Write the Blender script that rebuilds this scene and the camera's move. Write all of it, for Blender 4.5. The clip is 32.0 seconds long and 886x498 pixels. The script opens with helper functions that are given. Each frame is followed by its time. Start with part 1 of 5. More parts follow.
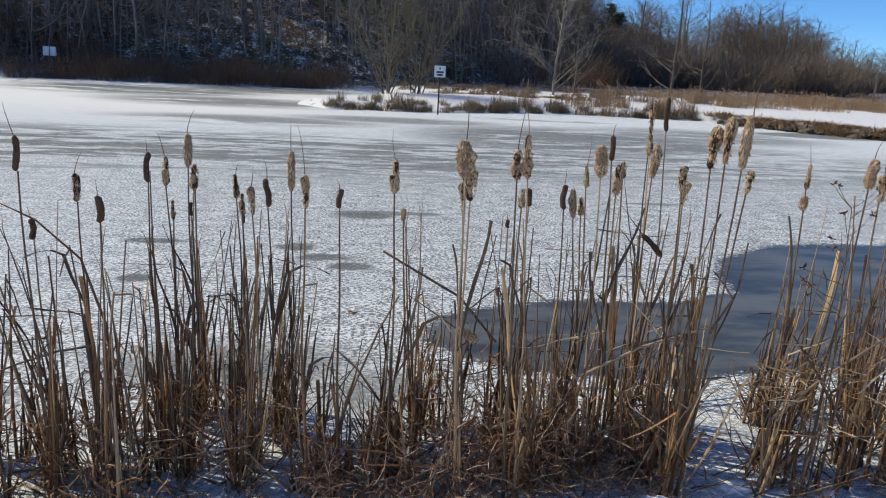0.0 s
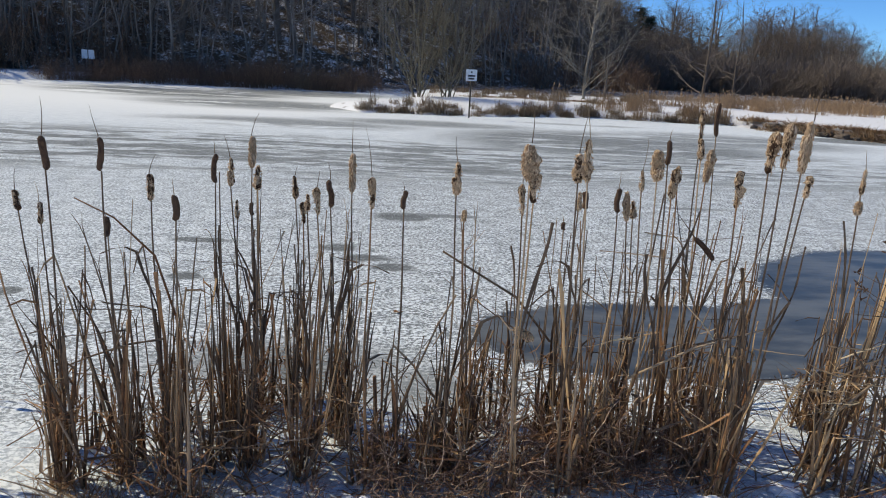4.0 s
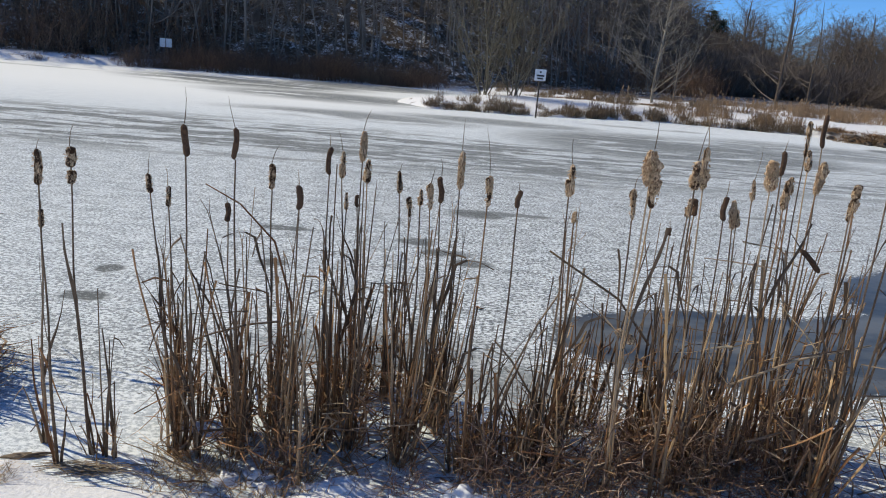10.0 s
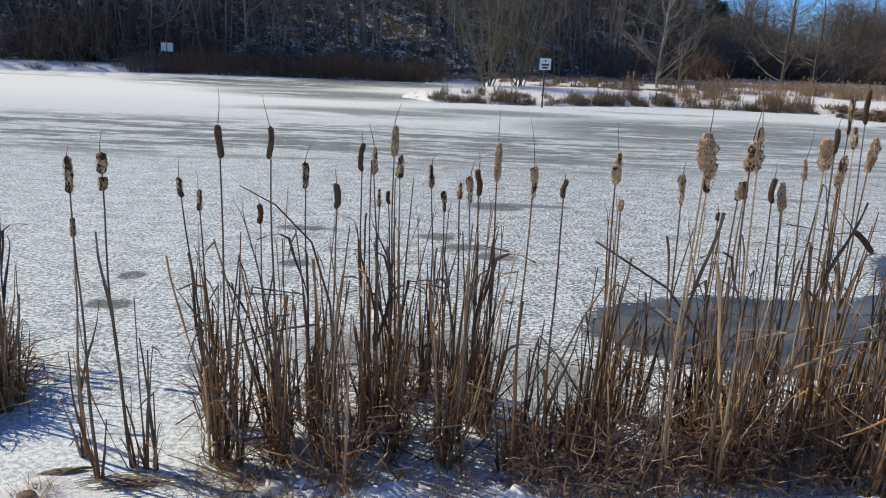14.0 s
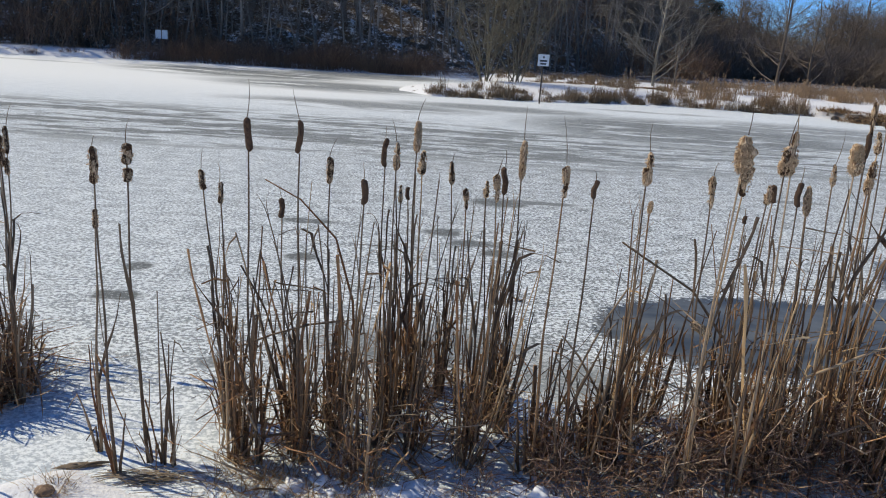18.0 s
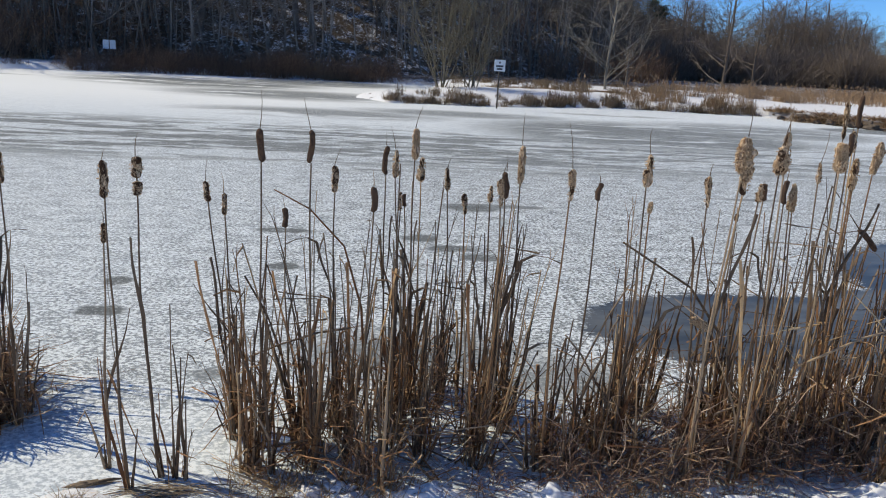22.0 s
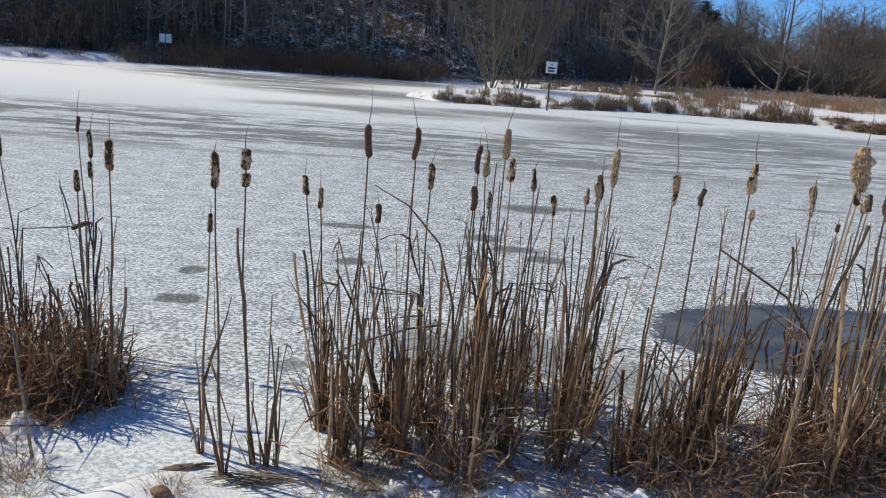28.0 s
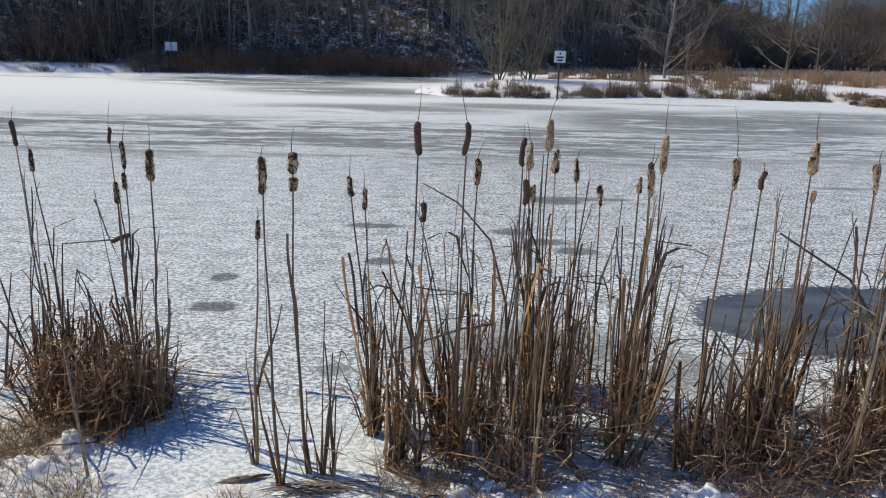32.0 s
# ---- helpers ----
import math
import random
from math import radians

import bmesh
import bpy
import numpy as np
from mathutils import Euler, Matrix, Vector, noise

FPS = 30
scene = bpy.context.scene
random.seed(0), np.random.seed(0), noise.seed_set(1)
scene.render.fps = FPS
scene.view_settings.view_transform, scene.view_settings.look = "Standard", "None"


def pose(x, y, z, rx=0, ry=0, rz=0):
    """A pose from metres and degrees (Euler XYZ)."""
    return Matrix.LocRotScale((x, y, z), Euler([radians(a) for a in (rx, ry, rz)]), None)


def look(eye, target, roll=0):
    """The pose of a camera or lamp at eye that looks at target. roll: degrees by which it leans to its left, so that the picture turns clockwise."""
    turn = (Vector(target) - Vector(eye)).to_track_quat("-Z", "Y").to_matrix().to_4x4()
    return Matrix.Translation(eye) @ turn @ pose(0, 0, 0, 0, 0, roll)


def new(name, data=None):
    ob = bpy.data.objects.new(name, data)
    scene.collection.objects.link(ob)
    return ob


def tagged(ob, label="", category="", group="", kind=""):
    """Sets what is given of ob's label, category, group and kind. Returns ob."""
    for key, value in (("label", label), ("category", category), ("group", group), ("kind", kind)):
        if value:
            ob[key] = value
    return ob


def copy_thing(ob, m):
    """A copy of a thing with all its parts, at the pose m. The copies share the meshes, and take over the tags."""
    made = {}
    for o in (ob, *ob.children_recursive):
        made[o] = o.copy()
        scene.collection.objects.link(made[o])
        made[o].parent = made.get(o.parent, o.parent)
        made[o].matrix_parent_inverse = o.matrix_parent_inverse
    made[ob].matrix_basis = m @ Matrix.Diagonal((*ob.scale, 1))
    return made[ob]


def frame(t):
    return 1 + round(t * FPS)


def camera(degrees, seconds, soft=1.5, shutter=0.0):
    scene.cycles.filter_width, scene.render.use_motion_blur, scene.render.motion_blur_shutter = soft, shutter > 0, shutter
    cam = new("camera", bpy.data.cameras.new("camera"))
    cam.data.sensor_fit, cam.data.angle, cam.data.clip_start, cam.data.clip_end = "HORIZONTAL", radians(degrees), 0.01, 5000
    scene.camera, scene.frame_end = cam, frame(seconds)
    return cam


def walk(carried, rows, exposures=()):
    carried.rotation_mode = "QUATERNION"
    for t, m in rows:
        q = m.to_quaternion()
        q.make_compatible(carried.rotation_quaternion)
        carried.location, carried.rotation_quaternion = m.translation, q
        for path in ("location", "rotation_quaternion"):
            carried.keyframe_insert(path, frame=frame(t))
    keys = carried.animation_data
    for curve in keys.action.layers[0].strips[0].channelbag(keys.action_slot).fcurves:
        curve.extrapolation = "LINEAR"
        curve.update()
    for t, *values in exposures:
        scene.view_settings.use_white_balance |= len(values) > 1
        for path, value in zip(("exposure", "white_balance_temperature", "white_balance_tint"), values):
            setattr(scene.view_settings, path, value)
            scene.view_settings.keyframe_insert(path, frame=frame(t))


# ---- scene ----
cam = camera(62.0, 32.0, 1.05)
PATH = [
    (0, (0.862, 0.258, 2.33), (1.145, 2.172, 1.827), 3.1),
    (0.5, (0.85, 0.251, 2.331), (1.129, 2.168, 1.832), 3.3),
    (1, (0.827, 0.237, 2.334), (1.101, 2.154, 1.834), 3.5),
    (1.5, (0.807, 0.234, 2.333), (1.071, 2.152, 1.833), 3.4),
    (2, (0.78, 0.217, 2.333), (1.031, 2.138, 1.835), 3.5),
    (2.5, (0.758, 0.206, 2.335), (0.999, 2.128, 1.838), 3.5),
    (3, (0.731, 0.188, 2.335), (0.963, 2.111, 1.838), 3.4),
    (3.5, (0.702, 0.178, 2.335), (0.926, 2.102, 1.837), 3.3),
    (5.5, (0.586, 0.125, 2.335), (0.77, 2.053, 1.836), 3.0),
    (6, (0.56, 0.112, 2.336), (0.738, 2.04, 1.836), 3.0),
    (6.5, (0.534, 0.108, 2.337), (0.711, 2.036, 1.835), 3.1),
    (7, (0.507, 0.097, 2.341), (0.676, 2.025, 1.837), 3.2),
    (7.5, (0.481, 0.09, 2.343), (0.64, 2.018, 1.836), 3.2),
    (8, (0.456, 0.081, 2.345), (0.596, 2.01, 1.836), 3.3),
    (8.5, (0.431, 0.077, 2.349), (0.547, 2.007, 1.839), 3.6),
    (9, (0.407, 0.07, 2.347), (0.507, 2.0, 1.834), 4.2),
    (9.5, (0.384, 0.076, 2.344), (0.467, 2.007, 1.83), 4.5),
    (10, (0.364, 0.081, 2.34), (0.436, 2.012, 1.825), 4.9),
    (10.5, (0.34, 0.085, 2.335), (0.396, 2.017, 1.82), 4.8),
    (11, (0.317, 0.1, 2.329), (0.367, 2.032, 1.814), 4.6),
    (11.5, (0.293, 0.111, 2.321), (0.335, 2.044, 1.809), 4.1),
    (12, (0.271, 0.126, 2.318), (0.309, 2.059, 1.806), 3.7),
    (12.5, (0.244, 0.143, 2.313), (0.279, 2.076, 1.801), 3.4),
    (13, (0.222, 0.161, 2.309), (0.256, 2.094, 1.796), 2.8),
    (13.5, (0.201, 0.196, 2.303), (0.239, 2.126, 1.779), 2.6),
    (14, (0.176, 0.205, 2.302), (0.232, 2.133, 1.77), 2.6),
    (14.5, (0.149, 0.21, 2.303), (0.209, 2.137, 1.77), 2.5),
    (16.5, (0.063, 0.242, 2.302), (0.139, 2.165, 1.755), 3.3),
    (17, (0.038, 0.246, 2.303), (0.118, 2.168, 1.757), 3.6),
    (17.5, (0.012, 0.247, 2.304), (0.094, 2.169, 1.758), 3.6),
    (18, (-0.014, 0.252, 2.303), (0.07, 2.174, 1.757), 3.9),
    (18.5, (-0.044, 0.251, 2.301), (0.044, 2.174, 1.757), 3.9),
    (19, (-0.078, 0.255, 2.3), (0.016, 2.178, 1.759), 3.6),
    (19.5, (-0.11, 0.24, 2.298), (-0.008, 2.163, 1.76), 3.6),
    (20, (-0.148, 0.23, 2.3), (-0.007, 2.153, 1.769), 3.5),
    (20.5, (-0.184, 0.221, 2.302), (-0.018, 2.144, 1.775), 3.3),
    (21, (-0.222, 0.21, 2.302), (-0.041, 2.131, 1.776), 3.3),
    (21.5, (-0.257, 0.208, 2.303), (-0.063, 2.128, 1.778), 3.3),
    (22, (-0.294, 0.196, 2.302), (-0.091, 2.115, 1.778), 3.2),
    (22.5, (-0.33, 0.188, 2.299), (-0.126, 2.108, 1.775), 3.2),
    (23, (-0.359, 0.189, 2.302), (-0.155, 2.108, 1.776), 3.1),
    (23.5, (-0.392, 0.184, 2.302), (-0.184, 2.103, 1.776), 3.4),
    (24, (-0.421, 0.179, 2.3), (-0.218, 2.098, 1.775), 3.8),
    (24.5, (-0.449, 0.179, 2.299), (-0.249, 2.098, 1.772), 4.5),
    (26.5, (-0.54, 0.186, 2.291), (-0.396, 2.108, 1.758), 5.5),
    (27, (-0.56, 0.191, 2.287), (-0.435, 2.114, 1.754), 5.3),
    (27.5, (-0.581, 0.197, 2.283), (-0.468, 2.122, 1.751), 4.9),
    (28, (-0.603, 0.205, 2.28), (-0.501, 2.13, 1.75), 4.4),
    (28.5, (-0.626, 0.218, 2.273), (-0.534, 2.145, 1.746), 3.6),
    (29, (-0.653, 0.238, 2.268), (-0.576, 2.165, 1.739), 2.9),
    (29.5, (-0.678, 0.252, 2.262), (-0.605, 2.179, 1.733), 2.5),
    (30, (-0.703, 0.265, 2.259), (-0.632, 2.192, 1.727), 2.3),
    (30.5, (-0.732, 0.276, 2.255), (-0.664, 2.202, 1.721), 1.9),
    (31, (-0.758, 0.283, 2.258), (-0.689, 2.207, 1.716), 2.0),
    (31.5, (-0.784, 0.299, 2.257), (-0.706, 2.223, 1.713), 2.0),
    (32, (-0.81, 0.31, 2.256), (-0.737, 2.233, 1.712), 1.6),
]
walk(cam, [(t, look(eye, target, roll)) for t, eye, target, roll in PATH])

# ---- light ----
SUN_AZ = Vector((-0.925, 0.38, 0.0)).normalized()      # towards the sun, on the ground
SUN_EL = radians(42)
world = bpy.data.worlds.new("sky")
scene.world = world
world.use_nodes = True
wn = world.node_tree
sky = wn.nodes.new("ShaderNodeTexSky")
sky.sky_type, sky.sun_disc = "NISHITA", False
sky.sun_elevation, sky.sun_rotation = SUN_EL, math.atan2(SUN_AZ.x, SUN_AZ.y)
sky.altitude, sky.air_density, sky.dust_density, sky.ozone_density = 2500, 0.8, 0.0, 3.4
clear_air = wn.nodes.new("ShaderNodeMix")
clear_air.data_type, clear_air.blend_type = "RGBA", "MULTIPLY"
clear_air.inputs[0].default_value, clear_air.inputs[7].default_value = 1.0, (0.47, 0.755, 1.02, 1)
wn.links.new(sky.outputs[0], clear_air.inputs[6])
wn.links.new(clear_air.outputs[2], wn.nodes["Background"].inputs[0])
wn.nodes["Background"].inputs[1].default_value = 0.15
sun = new("sun", bpy.data.lights.new("sun", "SUN"))
sun.data.energy, sun.data.angle, sun.data.color = 4.3, radians(0.5), (1.0, 0.895, 0.68)
sun.matrix_world = look((0, 0, 0), -(SUN_AZ * math.cos(SUN_EL) + Vector((0, 0, math.sin(SUN_EL)))))
scene.view_settings.exposure = -0.12


# ---- materials ----
class Nodes:
    """A small writer of node trees."""

    def __init__(self, name):
        self.mat = bpy.data.materials.new(name)
        self.mat.use_nodes = True
        self.tree = self.mat.node_tree
        self.bsdf = self.tree.nodes["Principled BSDF"]
        self.place = self.add("ShaderNodeTexCoord").outputs["Object"]

    def add(self, kind, **values):
        node = self.tree.nodes.new(kind)
        for key, value in values.items():
            node.inputs[key.replace("_", " ")].default_value = value
        return node

    def link(self, a, b):
        self.tree.links.new(a, b)
        return self

    def math(self, op, a, b=0.0, clamp=False):
        node = self.tree.nodes.new("ShaderNodeMath")
        node.operation, node.use_clamp = op, clamp
        for n, v in enumerate((a, b)):
            if isinstance(v, (int, float)):
                node.inputs[n].default_value = v
            else:
                self.link(v, node.inputs[n])
        return node.outputs[0]

    def noise(self, scale, detail=3.0, rough=0.55, stretch=None, place=None):
        place = place or self.place
        if stretch:
            m = self.tree.nodes.new("ShaderNodeVectorMath")
            m.operation = "MULTIPLY"
            m.inputs[1].default_value = stretch
            self.link(place, m.inputs[0])
            place = m.outputs[0]
        n = self.add("ShaderNodeTexNoise", Scale=scale, Detail=detail, Roughness=rough)
        self.link(place, n.inputs["Vector"])
        return n.outputs["Fac"]

    def ramp(self, value, low, high, a=0.0, b=1.0):
        n = self.add("ShaderNodeMapRange", From_Min=low, From_Max=high, To_Min=a, To_Max=b)
        n.interpolation_type = "SMOOTHSTEP"
        self.link(value, n.inputs["Value"])
        return n.outputs[0]

    def mix(self, fac, a, b):
        n = self.tree.nodes.new("ShaderNodeMix")
        n.data_type = "RGBA"
        for s, v in ((n.inputs[0], fac), (n.inputs[6], a), (n.inputs[7], b)):
            if isinstance(v, tuple):
                s.default_value = (*v, 1) if len(v) == 3 else v
            elif isinstance(v, (int, float)):
                s.default_value = v
            else:
                self.link(v, s)
        return n.outputs[2]

    def random(self):
        return self.add("ShaderNodeObjectInfo").outputs["Random"]

    def island(self):
        return self.add("ShaderNodeNewGeometry").outputs["Random Per Island"]

    def bump(self, height, strength, distance):
        b = self.add("ShaderNodeBump", Strength=strength, Distance=distance)
        self.link(height, b.inputs["Height"])
        self.link(b.outputs[0], self.bsdf.inputs["Normal"])

    def end(self, colour, rough=0.8, spec=0.3):
        if isinstance(colour, tuple):
            self.bsdf.inputs["Base Color"].default_value = (*colour, 1)
        else:
            self.link(colour, self.bsdf.inputs["Base Color"])
        if isinstance(rough, (int, float)):
            self.bsdf.inputs["Roughness"].default_value = rough
        else:
            self.link(rough, self.bsdf.inputs["Roughness"])
        if isinstance(spec, (int, float)):
            self.bsdf.inputs["Specular IOR Level"].default_value = spec
        else:
            self.link(spec, self.bsdf.inputs["Specular IOR Level"])
        return self.mat


def plain(name, dark, light, scale=8.0, rough=0.8, bump=0.3, stretch=None, vary=None, spec=0.3, per="random", thin=0.0, pale=None):
    """A mottled surface: grain between two colours, and a third towards which single objects or pieces vary."""
    n = Nodes(name)
    if per == "random":
        shift = n.tree.nodes.new("ShaderNodeVectorMath")
        shift.operation = "ADD"
        n.link(n.place, shift.inputs[0]).link(n.math("MULTIPLY", n.random(), 41.0), shift.inputs[1])
        n.place = shift.outputs[0]
    fine = n.noise(scale * 6, 3, 0.6, stretch)
    wide = n.noise(scale, 3, 0.55, stretch)
    colour = n.mix(n.ramp(n.math("ADD", n.math("MULTIPLY", fine, 0.5), n.math("MULTIPLY", wide, 0.5)), 0.36, 0.64), dark, light)
    if vary:
        colour = n.mix(n.math("MULTIPLY", n.random() if per == "random" else n.island(), 0.85), colour, vary)
    if pale:
        pick = n.add("ShaderNodeTexWhiteNoise")
        pick.noise_dimensions = "1D"
        n.link(n.random() if per == "random" else n.island(), pick.inputs["W"])
        colour = n.mix(n.ramp(pick.outputs["Value"], 0.55, 1.0), colour, pale)
    n.bump(fine, bump, 0.01)
    n.end(colour, rough, spec)
    if thin:
        lit, both = n.tree.nodes.new("ShaderNodeBsdfTranslucent"), n.add("ShaderNodeMixShader", Fac=thin)
        n.link(colour, lit.inputs[0]).link(n.bsdf.outputs[0], both.inputs[1]).link(lit.outputs[0], both.inputs[2])
        n.link(both.outputs[0], n.tree.nodes["Material Output"].inputs[0])
    return n.mat


def head_material(name, burst):
    """A seed head whose brown velvet has burst into tan wool over that share of it."""
    n = Nodes(name)
    shift = n.tree.nodes.new("ShaderNodeVectorMath")
    shift.operation = "ADD"
    n.link(n.place, shift.inputs[0]).link(n.math("MULTIPLY", n.random(), 41.0), shift.inputs[1])
    n.place = shift.outputs[0]
    fine, strand = n.noise(9, 4, 0.65, (1, 1, 3)), n.noise(3.2, 4, 0.6, (1.6, 1.6, 2.2))
    wool = n.mix(n.ramp(strand, 0.36, 0.62), (0.24, 0.125, 0.062), (0.95, 0.73, 0.48))
    velvet = n.mix(n.ramp(fine, 0.35, 0.65), (0.035, 0.021, 0.014), (0.14, 0.082, 0.048))
    open_up = n.ramp(n.math("ADD", n.math("MULTIPLY", n.noise(0.85, 4, 0.6, (1, 1, 3.4)), 0.8), n.math("MULTIPLY", fine, 0.2)), 0.64 - 0.3 * burst, 0.70 - 0.3 * burst)
    n.bump(n.math("ADD", fine, strand), 0.6, 0.08)
    return n.end(n.mix(open_up, velvet, wool), 0.95, 0.1)


def ice_material():
    n = Nodes("pond_ice")
    def bent(scale, amount):
        """The place on the ice, pushed about by noise, so that edges come out ragged."""
        bend = n.add("ShaderNodeTexNoise", Scale=scale, Detail=7.0, Roughness=0.65)
        n.link(n.place, bend.inputs["Vector"])
        off, out = n.tree.nodes.new("ShaderNodeVectorMath"), n.tree.nodes.new("ShaderNodeVectorMath")
        off.operation = "MULTIPLY_ADD"
        off.inputs[1].default_value, off.inputs[2].default_value = (amount, amount * 0.8, 0), (-amount / 2, -amount * 0.4, 0)
        n.link(bend.outputs["Color"], off.inputs[0])
        n.link(n.place, out.inputs[0]).link(off.outputs[0], out.inputs[1])
        return out.outputs[0]

    broad, tight = bent(1.1, 0.7), bent(5.0, 0.28)

    def blob(cx, cy, rx, ry, inner=0.8, outer=1.15, amount=1.0, place=None):
        s = n.tree.nodes.new("ShaderNodeVectorMath")
        s.operation = "MULTIPLY_ADD"
        s.inputs[1].default_value, s.inputs[2].default_value = (1 / rx, 1 / ry, 0), (-cx / rx, -cy / ry, 0)
        n.link(place or (broad if rx > 1.5 else tight), s.inputs[0])
        d = n.tree.nodes.new("ShaderNodeVectorMath")
        d.operation = "LENGTH"
        n.link(s.outputs[0], d.inputs[0])
        return n.ramp(d.outputs["Value"], inner, outer, amount, 0.0)

    def most(*values):
        total = values[0]
        for v in values[1:]:
            total = n.math("MAXIMUM", total, v)
        return total

    # bare dark ice with no snow on it
    rim = n.math("MULTIPLY", n.math("SUBTRACT", n.noise(22, 3, 0.75, (0.7, 1.0, 1.0)), 0.5), 1.5)
    bare = most(blob(3.55, 6.2, 2.0, 0.98, 0.8, 1.15), blob(8.4, 7.5, 3.3, 2.35, 0.85, 1.1), blob(5.6, 6.4, 1.6, 1.1, 0.8, 1.15))
    bare = n.ramp(n.math("ADD", bare, n.math("MULTIPLY", rim, n.ramp(bare, 0.0, 0.15))), 0.42, 0.58)
    # grey slush: small thawed patches and the wet ice round the stalks
    slush = most(
        blob(0.36, 9.1, 0.26, 0.2, 0.7, 1.25), blob(0.70, 8.65, 0.34, 0.15, 0.7, 1.25), blob(1.02, 8.28, 0.26, 0.17, 0.7, 1.25), blob(1.25, 11.05, 0.46, 0.32, 0.7, 1.2),
        blob(1.7, 11.2, 0.85, 0.14, 0.7, 1.2, 0.9), blob(-2.53, 6.34, 0.24, 0.13, 0.7, 1.15), blob(-2.66, 7.16, 0.15, 0.14, 0.7, 1.15),
        blob(-1.35, 9.3, 0.42, 0.13, 0.7, 1.15), blob(-1.2, 7.76, 0.2, 0.14, 0.7, 1.15), blob(-1.38, 5.1, 0.13, 0.11, 0.7, 1.15, 0.8),
        blob(0.1, 5.55, 1.25, 0.6, 0.3, 1.2, 0.9), blob(1.2, 5.1, 0.6, 0.5, 0.3, 1.2, 0.8), blob(-0.2, 14.2, 0.5, 0.12, 0.6, 1.2, 0.8),
        blob(3.4, 14.6, 0.5, 0.12, 0.6, 1.2, 0.8), blob(6.5, 12.5, 0.7, 0.14, 0.6, 1.2, 0.8), blob(-3.0, 44.3, 5.5, 3.2, 0.6, 1.05, 0.8))
    # wind-swept bands, long across the view, and one painted streak of tree shade
    streaks = n.noise(1.0, 7, 0.76, (0.20, 1.25, 1.0), broad)
    wisps = n.noise(1.0, 5, 0.7, (0.75, 3.0, 1.0), broad)
    wide = n.noise(1.0, 3, 0.5, (0.06, 0.2, 1.0))
    swirl = n.noise(1.0, 5, 0.64, (0.14, 0.8, 1.0), bent(0.35, 3.0))
    band = n.math("ADD", n.math("ADD", n.math("MULTIPLY", streaks, 0.55), n.math("MULTIPLY", wisps, 0.33)), n.math("MULTIPLY", wide, 0.12))
    near_band = n.math("MULTIPLY", most(blob(-4.0, 18.0, 30, 4.6, 0.45, 1.15), blob(9.0, 20.0, 8, 5.0, 0.4, 1.15)), n.ramp(band, 0.474, 0.520))
    pools_and_shade = most(
        blob(8.5, 23.0, 6.5, 5.0, 0.5, 1.1, 1.0), blob(-3.4, 43.8, 5.0, 3.6, 0.65, 1.1, 1.0), blob(14.0, 26.0, 6.0, 3.4, 0.4, 1.1, 0.85),
        # the last in this row, at (-21, 38.5), paints tree shade onto the ice
        blob(-9.0, 39.5, 7.0, 5.0, 0.5, 1.15, 1.0), blob(-4.0, 33.5, 6.0, 3.4, 0.4, 1.2, 0.95), blob(-21.0, 38.5, 5.5, 0.6, 0.4, 1.2, 0.5),
        blob(3.0, 27.5, 4.6, 1.6, 0.4, 1.2, 0.85), blob(9.5, 30.3, 3.0, 0.6, 0.4, 1.2, 0.7), blob(-2.0, 25.5, 5.0, 2.0, 0.4, 1.2, 0.85))
    pools_and_shade = n.math("MULTIPLY", pools_and_shade, n.ramp(n.math("ADD", n.math("MULTIPLY", swirl, 0.7), n.math("MULTIPLY", wisps, 0.3)), 0.385, 0.49))
    open_water = most(blob(20.4, 28.2, 3.4, 1.3, 0.75, 1.05, 1.0), blob(24.5, 24.0, 3.5, 1.6, 0.75, 1.05), blob(-2.6, 45.6, 4.0, 1.5, 0.6, 1.1, 0.8))
    swept = n.math("MAXIMUM", n.math("MAXIMUM", near_band, pools_and_shade), open_water)
    grain = n.noise(31, 3, 0.8, (0.75, 1.0, 1.0))
    coarse = n.noise(5.0, 4, 0.6, (0.6, 1.0, 1.0))
    speck = n.math("ADD", n.math("MULTIPLY", grain, 0.8), n.math("MULTIPLY", coarse, 0.2))
    # snow that the wind has packed lies whole further out
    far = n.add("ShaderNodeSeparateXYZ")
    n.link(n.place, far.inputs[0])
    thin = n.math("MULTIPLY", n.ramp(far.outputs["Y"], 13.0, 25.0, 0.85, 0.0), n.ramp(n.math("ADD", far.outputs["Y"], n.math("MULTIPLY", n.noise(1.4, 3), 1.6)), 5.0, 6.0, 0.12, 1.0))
    thin = n.math("MULTIPLY", thin, n.ramp(far.outputs["X"], -4.0, 1.5, 0.62, 1.0))
    holes = n.math("MULTIPLY", n.ramp(speck, 0.525, 0.455), thin)
    worn = n.math("MAXIMUM", n.math("MULTIPLY", swept, n.ramp(speck, 0.58, 0.44, 0.65, 1.0)), n.math("MULTIPLY", slush, n.ramp(speck, 0.62, 0.50, 0.6, 1.0)))
    clear = n.math("MAXIMUM", bare, n.math("MAXIMUM", worn, holes), True)
    snow = n.mix(n.ramp(speck, 0.41, 0.58), (0.485, 0.545, 0.595), (0.87, 0.925, 0.95))
    # glare towards the sun, painted: snow colour whitens with distance, most on the left
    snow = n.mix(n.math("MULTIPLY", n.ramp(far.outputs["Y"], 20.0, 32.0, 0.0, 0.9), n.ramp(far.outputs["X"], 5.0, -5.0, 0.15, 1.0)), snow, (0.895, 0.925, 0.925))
    dark = n.mix(n.noise(1.6, 5, 0.6), (0.115, 0.13, 0.135), (0.20, 0.215, 0.215))
